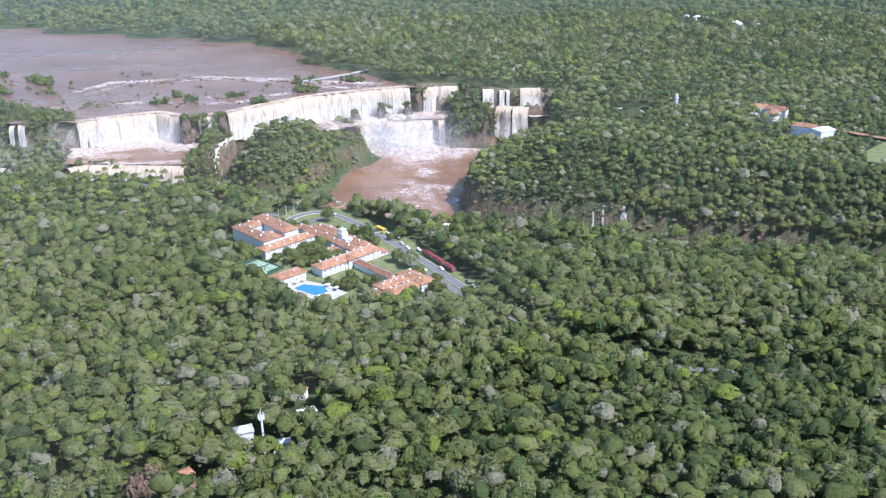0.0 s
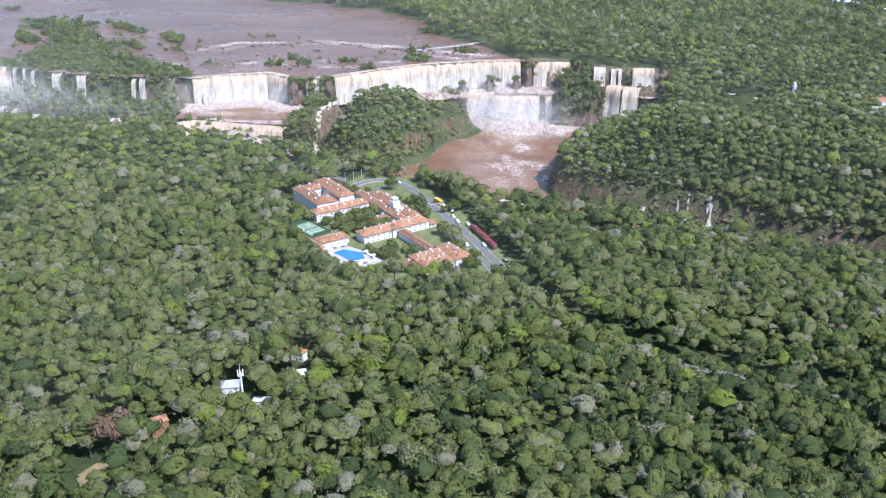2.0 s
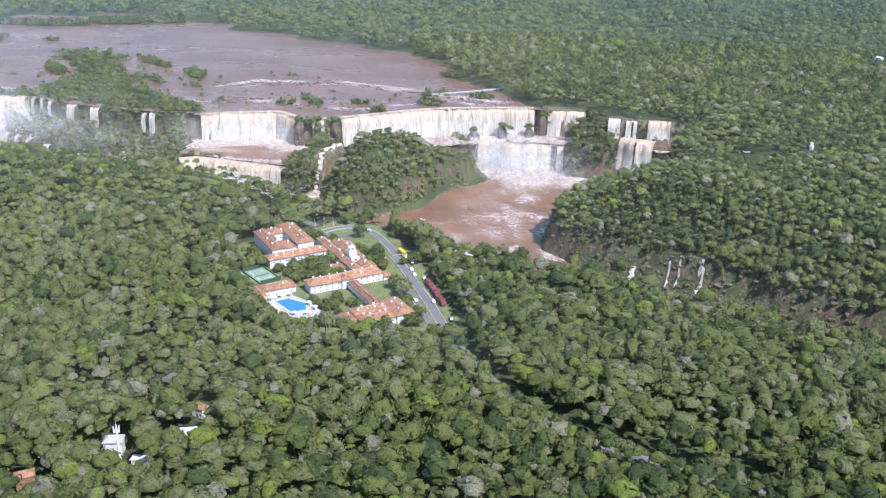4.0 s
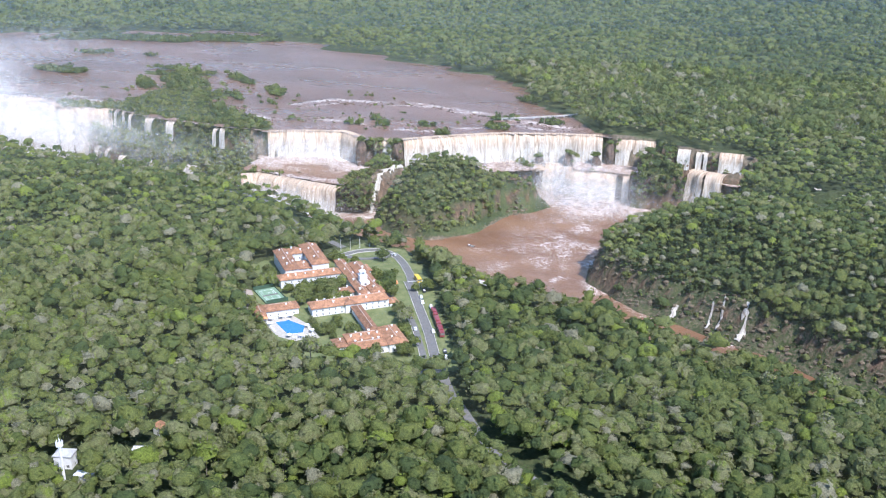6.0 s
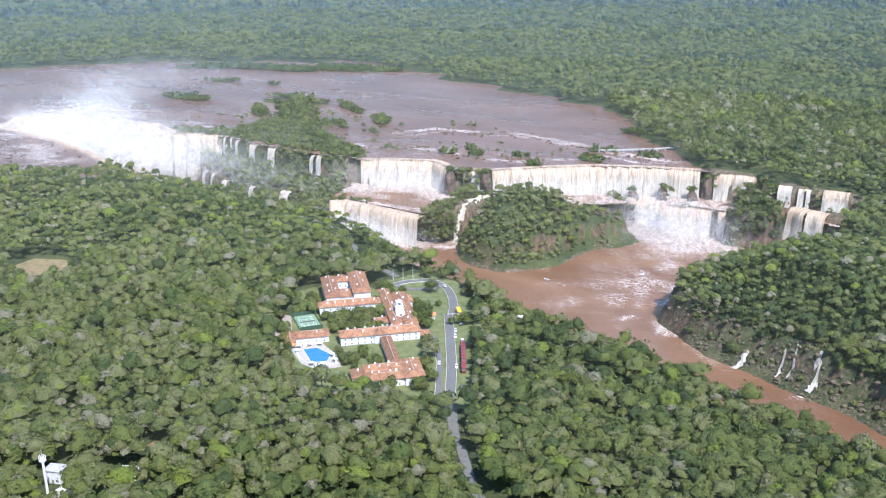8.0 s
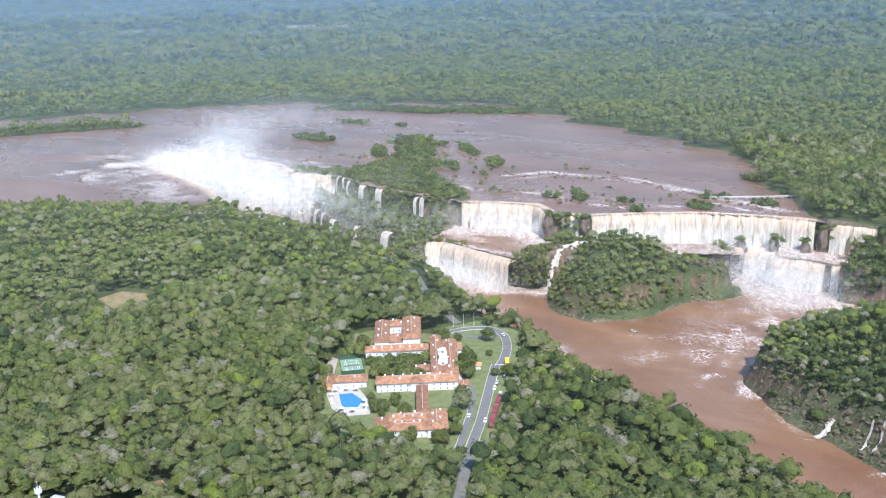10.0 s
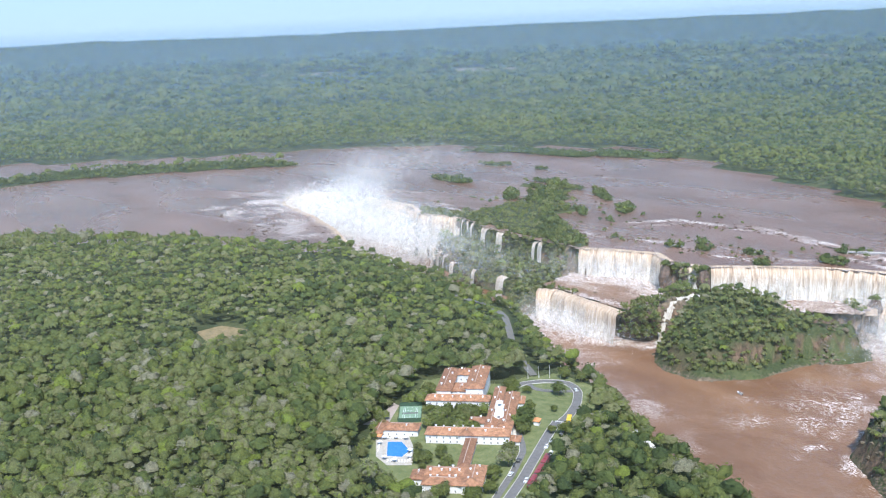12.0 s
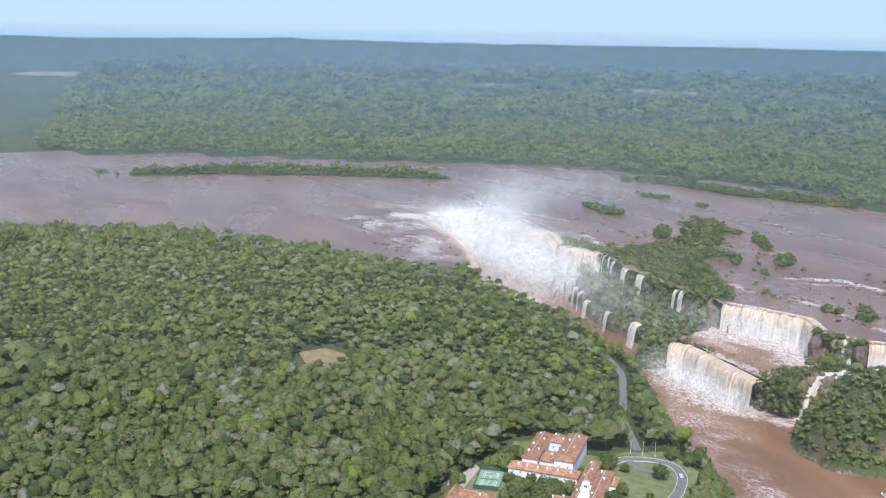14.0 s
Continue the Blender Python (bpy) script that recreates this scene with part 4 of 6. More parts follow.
def spray(name, cloud, label, size=0.55, mat=None):
    """Drifting spray as a cloud of fine drops: rows of centre, spread and count."""
    P = []
    for c, s, n in cloud:
        P.append(rng.normal(size=(int(n * (1.35 if mat else 0.75)), 3)) * s + c)
    p = np.concatenate(P)
    p = p[p[:, 2] > LOWER + 1]
    n = len(p)
    a, b = rng.normal(size=(n, 3)), rng.normal(size=(n, 3))
    a /= np.linalg.norm(a, axis=1)[:, None]
    b -= (a * b).sum(1)[:, None] * a
    b /= np.linalg.norm(b, axis=1)[:, None]
    s = size * (0.5 + rng.random((n, 1)))
    v = np.stack([p - a * s, p + a * s, p + b * s * 1.4], 1).reshape(-1, 3)
    return tagged(mesh_object(name, v, np.arange(3 * n).reshape(-1, 3), mat or SPRAY), label, "mist", kind="stuff")


SPRAY, nt, bs = material("spray_drops", 0.9, (0.94, 0.92, 0.89), 0.0, 0.1)
bs.inputs["Transmission Weight"].default_value = 0.0
spray("throat_spray", [((-715, 885, -12), (76, 22, 14), 84000), ((-802, 892, -3), (36, 22, 11), 26000), ((-640, 905, -18), (38, 22, 13), 22000), ((-612, 915, -28), (22, 18, 13), 16000), ((-740, 912, 10), (34, 20, 12), 22000)], "white spray boiling in the horseshoe falls", 0.27)
spray("falls_spray", [((-45, 1003, -44), (30, 16, 6), 18000), ((-62, 1022, -32), (30, 9, 8), 9000), ((-20, 975, -51), (26, 20, 2), 3000), ((-312, 944, -21), (28, 9, 4), 6500), ((-296, 857, -48), (29, 8, 6), 17000)], "white spray boiling at the foot of the falls", 0.235)
# soft mist: thin, see-through wisps
MIST, nt, bs = material("drifting_mist", 1.0, (0.97, 0.94, 0.89), 0.0, 0.0)
glow = nt.nodes.new("ShaderNodeBsdfTranslucent")
glow.inputs["Color"].default_value = (0.97, 0.94, 0.89, 1)
both = nt.nodes.new("ShaderNodeMixShader")
both.inputs[0].default_value = 0.5
clear = nt.nodes.new("ShaderNodeBsdfTransparent")
wisp = nt.nodes.new("ShaderNodeMixShader")
wisp.inputs[0].default_value = 0.03
nt.links.new(bs.outputs[0], both.inputs[1])
nt.links.new(glow.outputs[0], both.inputs[2])
nt.links.new(clear.outputs[0], wisp.inputs[1])
nt.links.new(both.outputs[0], wisp.inputs[2])
nt.links.new(wisp.outputs[0], nt.nodes["Material Output"].inputs["Surface"])
spray("throat_mist", [((-715, 880, 0), (80, 24, 14), 6500), ((-800, 892, 6), (38, 24, 11), 2400), ((-740, 915, 20), (36, 22, 12), 4200), ((-748, 938, 38), (28, 24, 13), 2300), ((-735, 975, 56), (44, 38, 12), 1300),
                      ((-690, 1020, 60), (60, 46, 12), 900), ((-640, 920, -4), (38, 20, 14), 3200), ((-560, 905, -12), (46, 22, 13), 2800), ((-460, 880, -18), (50, 26, 13), 1500)], "white mist rising from the horseshoe falls", 4.0, MIST)
spray("falls_mist", [((-45, 1000, -35), (36, 18, 10), 6000), ((-25, 970, -44), (34, 24, 6), 1500), ((-100, 1025, -24), (35, 12, 7), 1100), ((-312, 940, -14), (30, 10, 7), 1500), ((-300, 852, -42), (34, 9, 8), 2300),
                     ((-170, 985, -18), (28, 14, 7), 600), ((-345, 905, -8), (28, 16, 9), 550), ((60, 1015, -35), (18, 10, 7), 450)], "white mist hanging at the foot of the falls", 3.2, MIST)


# ---- hotel grounds ----
def prism(bm, outline, z0, z1):
    low = [bm.verts.new((x, y, z0)) for x, y in outline]
    top = [bm.verts.new((x, y, z1)) for x, y in outline]
    bm.faces.new(top)
    bm.faces.new(low[::-1])
    for a, b, c, d in zip(low, low[1:] + low[:1], top[1:] + top[:1], top):
        bm.faces.new((a, b, c, d))
    return bm


def box(x0, x1, y0, y1, z0, z1, bm=None):
    return prism(bm or bmesh.new(), [(x0, y0), (x1, y0), (x1, y1), (x0, y1)], z0, z1)


def tube(r0, r1, z0, z1, n=10, bm=None, x=0.0, y=0.0):
    bm = bm or bmesh.new()
    low = [bm.verts.new((x + r0 * math.cos(6.2832 * k / n), y + r0 * math.sin(6.2832 * k / n), z0)) for k in range(n)]
    top = [bm.verts.new((x + r1 * math.cos(6.2832 * k / n), y + r1 * math.sin(6.2832 * k / n), z1)) for k in range(n)]
    bm.faces.new(top)
    bm.faces.new(low[::-1])
    for k in range(n):
        bm.faces.new((low[k], low[(k + 1) % n], top[(k + 1) % n], top[k]))
    return bm


def sheet(name, outline, z, mat, label, category, kind="structure", thick=0.3):
    bm = prism(bmesh.new(), outline, z - thick, z)
    bmesh.ops.recalc_face_normals(bm, faces=bm.faces)
    return tagged(part(name, bm, mat), label, category, kind=kind)


def ribbon_mesh(line, half, z, lift=0.0, shift=0.0):
    """A road strip along a line at height z, or on the land where z is None."""
    p, s = resample(line, 3.0)
    for _ in range(4):
        p[1:-1] = (p[:-2] + 2 * p[1:-1] + p[2:]) / 4
    d = np.gradient(p, axis=0)
    n = np.stack([d[:, 1], -d[:, 0]], 1) / np.hypot(*d.T)[:, None]
    L, R = p + n * (shift - half), p + n * (shift + half)
    if z is None:
        zz = np.maximum(height_at(L[:, 0], L[:, 1]), height_at(R[:, 0], R[:, 1])) + 0.25 + lift
    else:
        zz = np.full(len(p), z + lift)
    v = np.concatenate([np.c_[L, zz], np.c_[R, zz], np.c_[L, zz - 0.5], np.c_[R, zz - 0.5]])
    m = len(p)
    i = np.arange(m - 1)
    f = np.concatenate([np.stack([i, i + m, i + m + 1, i + 1], 1), np.stack([i + 2 * m, i, i + 1, i + 1 + 2 * m], 1), np.stack([i + m, i + 3 * m, i + 1 + 3 * m, i + 1 + m], 1)])
    return v, f


G = 11.5
OX, OY, TURN = -74.0, 528.0, math.degrees(math.atan2(0.685, 0.729))
UX, UY = math.cos(radians(TURN)), math.sin(radians(TURN))


def at(u, v):
    """A place on the hotel's own plan, in the world."""
    return OX + u * UX - v * UY, OY + u * UY + v * UX


lx, ly = np.arange(-156, 30, 2.0), np.arange(476, 668, 2.0)
gxx, gyy = np.meshgrid(lx, ly)
cx, cy = middles(lx, ly)
tagged(grid_mesh("lawn", lx, ly, height_at(gxx, gyy) + 0.10, GRASS, sdf(cx, cy, OPEN) < 0), "mown green lawn round the hotel", "lawn", kind="structure")
DRIVE = [(-106, 617), (-94, 607), (-73, 590), (-46, 570.5), (-30, 559), (-15, 538), (5, 505), (12, 488)]
for line, half, shift, lift, words in ((ROAD[:5], 2.5, 2.3, 0.05, "grey asphalt avenue beside the hotel"), (ROAD[4:], 2.1, 0, 0.05, "grey asphalt road through the forest"),
                                       (LOOP, 2.6, 0, 0.10, "curving asphalt drive round a lawn"), ([(-111, 637), (-104, 631), (-96, 632), (-87, 640), (-81, 647)], 1.9, 0, 0.14, "narrow asphalt drive inside the loop"),
                                       (DRIVE, 1.7, 0, 0.08, "asphalt hotel drive along the lawn"), (BYPASS, 2.5, 0, 0.1, "asphalt road along the gorge edge")):
    v, f = ribbon_mesh(line, half, None, lift, shift)
    tagged(mesh_object("road", v, f, ASPHALT), words, "road", kind="structure")
for line, shift, words in ((ROAD[:4], -0.3, "pale concrete kerb of the avenue"), (ROAD[:4], 5.0, "pale concrete kerb of the avenue"), 
                           (LOOP, -2.7, "pale concrete kerb of the drive"), (LOOP, 2.7, "pale concrete kerb of the drive"), (DRIVE, 1.8, "pale concrete kerb of the hotel drive")):
    v, f = ribbon_mesh(line, 0.12, None, 0.3, shift)
    tagged(mesh_object("kerb", v, f, PAVING), words, "kerb", kind="structure")


def windowed(thing, x0, x1, y, z, face, w=0.7, h=1.0, gap=3.6):
    """A row of windows, each with its pane and white frame, on a wall that looks along -y (face -1) or +y."""
    n = max(int((x1 - x0) / gap), 1)
    for k in range(n):
        x = x0 + (k + 0.5) * (x1 - x0) / n
        for key, bm_f, mat in (("window", lambda: box(-w / 2, w / 2, -0.06, 0.06, 0, h), GLASS),):
            ob = new(key, WINDOW_MESH.setdefault((w, h), part("window", bm_f(), mat).data))
            ob.parent, ob.location = thing, (x, y + face * 0.05, z)


WINDOW_MESH = {}


def hip_roof(x0, x1, y0, y1, z, rise, over=0.7, hip=0.75):
    bm = bmesh.new()
    x0, x1, y0, y1 = x0 - over, x1 + over, y0 - over, y1 + over
    lx, ly = x1 - x0, y1 - y0
    if lx >= ly:
        k = min(ly / 2 * hip, lx / 2 - 0.05)
        ridge = [(x0 + k, (y0 + y1) / 2), (x1 - k, (y0 + y1) / 2)]
    else:
        k = min(lx / 2 * hip, ly / 2 - 0.05)
        ridge = [((x0 + x1) / 2, y0 + k), ((x0 + x1) / 2, y1 - k)]
    e = [bm.verts.new(p) for p in ((x0, y0, z), (x1, y0, z), (x1, y1, z), (x0, y1, z))]
    u = [bm.verts.new(p) for p in ((x0, y0, z - 0.3), (x1, y0, z - 0.3), (x1, y1, z - 0.3), (x0, y1, z - 0.3))]
    a, b = (bm.verts.new((*p, z + rise)) for p in ridge)
    if lx >= ly:
        for q in ((e[0], e[1], b, a), (e[2], e[3], a, b), (e[1], e[2], b), (e[3], e[0], a)):
            bm.faces.new(q)
    else:
        for q in ((e[1], e[2], b, a), (e[3], e[0], a, b), (e[0], e[1], a), (e[2], e[3], b)):
            bm.faces.new(q)
    bm.faces.new(u[::-1])
    for k in range(4):
        bm.faces.new((u[k], u[(k + 1) % 4], e[(k + 1) % 4], e[k]))
    return bm


def chimney(thing, x, y, z, s=1.0):
    c = part("chimney", box(x - 0.42 * s, x + 0.42 * s, y - 0.42 * s, y + 0.42 * s, z - 0.9, z + 0.75 * s), PLASTER, thing)
    part("cap", box(x - 0.55 * s, x + 0.55 * s, y - 0.55 * s, y + 0.55 * s, z + 0.75 * s, z + 0.9 * s), PLASTER, c)


def land(x, y):
    return float(height_at(np.array([float(x)]), np.array([float(y)]))[0])


def wing(u0, u1, v0, v1, eave, rise, label, storeys=2, stacks=(), group="hotel buildings", hip=0.75, name="hotel_wing", base=None):
    """A plastered wing with a tiled hip roof, window rows and chimneys; u, v on the hotel's plan."""
    thing = new(name)
    cu, cv = (u0 + u1) / 2, (v0 + v1) / 2
    low = min(land(*at(p, q)) for p in (u0, u1) for q in (v0, v1))
    thing.matrix_world = pose(*at(cu, cv), G, 0, 0, TURN)
    tagged(thing, label, "building", group)
    a, b = (u1 - u0) / 2, (v1 - v0) / 2
    part("wall", box(-a, a, -b, b, low - G - 0.3, eave), PLASTER, thing)
    part("plinth", box(-a - 0.08, a + 0.08, -b - 0.08, b + 0.08, low - G - 0.3, 0.4), PAVING, thing)
    roof = part("roof", hip_roof(-a, a, -b, b, eave + 0.32, rise, hip=hip), TILE, thing, "weathered terracotta tile roof")
    top = eave + 0.32 + rise
    if a >= b:
        k = min((b + 0.7) * hip, a + 0.65)
        part("ridge_cap", box(k - a - 0.7, a + 0.7 - k, -0.16, 0.16, top - 0.08, top + 0.14), CAP, roof, "pale mortared ridge")
    else:
        k = min((a + 0.7) * hip, b + 0.65)
        part("ridge_cap", box(-0.16, 0.16, k - b - 0.7, b + 0.7 - k, top - 0.08, top + 0.14), CAP, roof, "pale mortared ridge")
    for k in range(storeys):
        z = 0.7 + k * (eave - 0.4) / storeys
        for face in (-1, 1):
            windowed(thing, -a + 0.6, a - 0.6, face * b, z, face)
    for x, y in stacks:
        lx, ly = abs(x) , abs(y)
        flat = min(1 - ly / (b + 0.7), 1 - 0) if a >= b else min(1 - lx / (a + 0.7), 1)
        chimney(roof, x, y, eave + 0.32 + rise * max(flat, 0.05), 0.8 + 0.3 * rng.random())
    return thing


CAP = m_plain("pale_ridge_mortar", (0.34, 0.24, 0.18), (0.55, 0.44, 0.36), 1.5)


def spread(n, half, off=0.0):
    return [(-half + (k + 0.5) * 2 * half / n + (rng.random() - 0.5) * 1.5, off) for k in range(n)]


wing(0, 45, -1, 9, 5.0, 2.3, "long white plastered hotel wing with a terracotta roof", 2, spread(8, 21, 2.8) + spread(2, 20, -2.4))
wing(19, 25, -2.2, 5, 5.5, 1.9, "white gabled bay in the middle of the hotel wing", 2)
wing(31, 36.6, 9.5, 68, 5.2, 1.8, "long white hotel wing along the entrance court", 2, [(-1.4, -24), (1.2, -18), (-1.2, -9), (1.4, 2), (-1.4, 10), (1.2, 18), (-1.0, 26)])
wing(38.2, 45.5, 9.5, 60, 5.4, 2.0, "white hotel wing facing the drive", 2, [(-1.2, -20), (1.5, -12), (-1.4, -6), (1.2, 12), (-1.4, 20)])
wing(45.6, 49, 48, 58, 3.8, 1.0, "white entrance porch of the hotel", 1)
wing(45.6, 50.5, -1, 6, 2.2, 0.6, "low white porch at the end of the hotel wing", 1)
wing(20, 30, 19, 27.5, 3.4, 1.5, "small white annex with a tiled roof in the courtyard", 1, [(2, 1.2), (-3, -1)])
wing(-8, 29, 46, 54.5, 5.4, 2.2, "white hotel wing with small chimneys on a tiled roof", 2, spread(6, 17, -2.0) + spread(3, 16, 2.2))
wing(-3, 5.4, 55.2, 91, 8.0, 2.4, "side wing of the square white hotel block", 2, [(-2, -12), (2.4, -8), (-2, -2), (2, 6), (-1.5, 13)])
wing(5.6, 14, 81.5, 91, 8.0, 2.2, "rear wing of the square white hotel block", 2, [(-2, 2), (3, -2)])
wing(14.2, 24.5, 57, 94, 8.8, 2.6, "taller side wing of the square white hotel block", 2, [(-2, -10), (2.2, -3), (-2, 5), (2, 11)])
wing(5.8, 14, 58, 71, 6.6, 0.4, "flat white service block in the hotel courtyard", 2, [(1, 2)])
wing(-25, -6, 7, 16.5, 3.6, 1.9, "low white pool house with a terracotta roof", 1, [(3, -1.5)])
wing(-30, -25.4, 3, 19, 3.2, 1.6, "brown-roofed open terrace beside the pool house", 1)
wing(8, 27, -57, -48, 4.2, 1.8, "white front building with dormers on a tiled roof", 1, spread(4, 9, 2.2))
wing(8, 27, -47, -38.5, 4.6, 1.8, "white front building with a long tiled roof", 1, spread(4, 9, -1.8) + spread(2, 8, 1.8))
wing(27.2, 37, -58, -36.5, 4.8, 2.3, "cross wing of the white front building", 1, [(-2, -6), (1.8, -2), (-2, 3), (2, 7)])
wing(22.4, 27.6, -36, -2.4, 3.6, 1.5, "narrow tiled passage between two hotel buildings", 1)
wing(1, 7.6, -50, -40, 3.4, 1.6, "low terracotta-roofed outbuilding of the hotel", 1, [(0, 0)])

# the tower
tower = new("hotel_tower")
tower.matrix_world = pose(*at(37.4, 27), G, 0, 0, TURN)
tagged(tower, "white stepped bell tower rising over the hotel roofs", "tower", "hotel buildings")
part("shaft", box(-2.2, 2.2, -2.2, 2.2, -0.5, 10.5), PLASTER, tower)
part("gable", box(-2.6, 2.6, -6.5, -2.3, -0.5, 8.2), PLASTER, tower)
part("cornice", box(-2.5, 2.5, -2.5, 2.5, 10.5, 10.9), PLASTER, tower)
for sx in (-1.2, 1.2):
    for sy in (-1.2, 1.2):
        part("pillar", box(sx - 0.4, sx + 0.4, sy - 0.4, sy + 0.4, 10.9, 12.7), PLASTER, tower)
part("belfry_roof", hip_roof(-1.6, 1.6, -1.6, 1.6, 13.0, 1.2, 0.3, 1.0), PLASTER, tower)
part("finial", tube(0.2, 0.08, 14.1, 15.2, 8), PLASTER, tower)
part("clock_face", box(-0.7, 0.7, -6.58, -6.5, 6.2, 7.5), GLASS, tower)
for k in range(2):
    part("window", box(-1.4, 1.4, -6.58, -6.51, 1.4 + 2.3 * k, 2.7 + 2.3 * k), GLASS, tower)


def plan(name, pts, z, mat, label, category, kind="structure", thick=0.3):
    return sheet(name, [at(*p) for p in pts], z, mat, label, category, kind, thick)


# pool
plan("pool_deck", [(-29, 5), (-10.8, 7), (-4, -11), (-2.6, -28), (-15.4, -29), (-23.5, -19)], G + 0.2, m_plain("cream_deck", (0.34, 0.30, 0.24), (0.50, 0.45, 0.38), 0.6, 0.8, 0.2, 0.02),
     "cream stone deck round the swimming pool", "pavement")
pool = new("swimming_pool")
pool.matrix_world = pose(*at(0, 0), G, 0, 0, TURN)
tagged(pool, "irregular blue swimming pool with a pale stone edge", "pool")
shape = [(-21, -1.2), (-13.5, -0.4), (-7, -11), (-9.6, -19), (-17.8, -18.4)]
bm = prism(bmesh.new(), shape, 0.1, 0.34)
bmesh.ops.recalc_face_normals(bm, faces=bm.faces)
part("water", bm, POOL, pool, "clear blue pool water")
big = [(u + (u + 14) * 0.07, v + (v + 10) * 0.07) for u, v in shape]
bm = prism(bmesh.new(), big, 0.0, 0.30)
part("coping", bm, PAVING, pool)

# tennis court
court = new("tennis_court")
court.matrix_world = pose(*at(-16, 38), G, 0, 0, TURN + 8)
tagged(court, "green hard tennis court with white lines inside a fence", "tennis court")
part("surface", box(-6.4, 6.4, -11.6, 11.6, 0, 0.2), COURT, court)
LINE = m_plain("white_line_paint", (0.7, 0.7, 0.68), (0.82, 0.82, 0.8), 2.0)
for x0, x1, y0, y1 in ((-4.2, -4.05, -9, 9), (4.05, 4.2, -9, 9), (-3.2, -3.05, -9, 9), (3.05, 3.2, -9, 9), (-4.2, 4.2, -9, -8.85), (-4.2, 4.2, 8.85, 9), (-3.1, 3.1, -5, -4.85), (-3.1, 3.1, 4.85, 5), (-0.07, 0.07, -5, 5)):
    part("line", box(x0, x1, y0, y1, 0.2, 0.22), LINE, court)
part("net", box(-4.6, 4.6, -0.03, 0.03, 0.2, 1.1), GLASS, court)
DARK = m_plain("dark_green_fence", (0.03, 0.06, 0.035), (0.06, 0.10, 0.06), 2.0)
for k in range(7):
    for sx in (-6.6, 6.6):
        part("post", tube(0.06, 0.06, 0, 3.2, 6, None, sx, -11.8 + 3.93 * k), DARK, court)
for y0 in (-11.8, 11.8):
    part("fence_panel", box(-6.6, 6.6, y0 - 0.04, y0 + 0.04, 0, 2.6), DARK, court)
for x0 in (-6.6, 6.6):
    part("fence_panel", box(x0 - 0.04, x0 + 0.04, -11.8, 11.8, 0, 0.9), DARK, court)
plan("court_path", [(-40, 22), (-26, 21), (-25, 50), (-29, 54), (-33, 36)], G + 0.14, m_plain("pinkish_paving", (0.30, 0.24, 0.20), (0.42, 0.35, 0.30), 0.5), "pinkish-grey paved yard beside the tennis court", "pavement")
plan("terrace_paving", [(45.5, 6), (50, 6), (48, 40), (45.5, 42)], G + 0.20, PAVING, "pale paved forecourt of the hotel", "pavement")

# sun loungers and parasols round the pool
CANVAS = m_plain("white_canvas", (0.70, 0.69, 0.66), (0.85, 0.84, 0.82), 2.0)
ORANGE = m_plain("orange_canvas", (0.55, 0.22, 0.08), (0.70, 0.32, 0.14), 2.0)
lounger = new("sun_lounger")
tagged(lounger, "white sun lounger on the pool deck", "lounger", "loungers by the pool")
part("mattress", box(-0.32, 0.32, -0.9, 0.4, 0.3, 0.42), CANVAS, lounger)
bm = bmesh.new()
box(-0.32, 0.32, 0.0, 0.7, 0.0, 0.1, bm)
bmesh.ops.transform(bm, matrix=pose(0, 0.4, 0.32, 38), verts=bm.verts)
part("backrest", bm, CANVAS, lounger)
for sx in (-0.26, 0.26):
    for sy in (-0.8, 0.35):
        part("leg", box(sx - 0.04, sx + 0.04, sy - 0.04, sy + 0.04, 0, 0.3), CANVAS, lounger)
seats = [(-25 + 1.5 * k, 3.2 + 0.15 * k) for k in range(9)] + [(-5.6 + 0.1 * k, -11.5 - 1.5 * k) for k in range(9)] + [(-25.5 + 0.25 * k, -1 - 1.6 * k) for k in range(8)] + [(-16 + 1.5 * k, -24.5) for k in range(8)]
first = True
for u, v in seats:
    m = pose(*at(u, v), G + 0.2, 0, 0, TURN + 15 * rng.normal())
    if first:
        lounger.matrix_world, first = m, False
    else:
        copy_thing(lounger, m)
parasol = new("parasol")
tagged(parasol, "white canvas parasol beside the swimming pool", "parasol", "parasols by the pool")
part("pole", tube(0.04, 0.04, 0, 2.4, 6), PAVING, parasol)
part("canopy", tube(1.5, 0.06, 2.1, 2.75, 8), CANVAS, parasol)
for k, (u, v) in enumerate([(-23, 1.6), (-17, 2.4), (-11.5, 2), (-6.2, -14), (-5.2, -21), (-12, -25.5), (-18, -23), (-24.5, -5)]):
    m = pose(*at(u, v), G + 0.2)
    if k == 0:
        parasol.matrix_world = m
    else:
        copy_thing(parasol, m)
awning = new("pool_bar_awning")
awning.matrix_world = pose(*at(-26.5, 2.4), G + 0.2, 0, 0, TURN)
tagged(awning, "small orange canvas awning at the pool bar", "awning")
part("cloth", hip_roof(-1.6, 1.6, -2.2, 2.2, 2.6, 0.6, 0.2), ORANGE, awning)
for sx in (-1.5, 1.5):
    for sy in (-2, 2):
        part("post", tube(0.06, 0.06, 0, 2.4, 6, None, sx, sy), PAVING, awning)


# ---- vehicles ----
def paint(name, c, rough=0.35):
    return m_plain(name, tuple(q * 0.85 for q in c), c, 1.5, rough, 0.05, 0.005, 0.5)


TYRE = m_plain("black_rubber", (0.02, 0.02, 0.02), (0.04, 0.04, 0.04), 3.0)


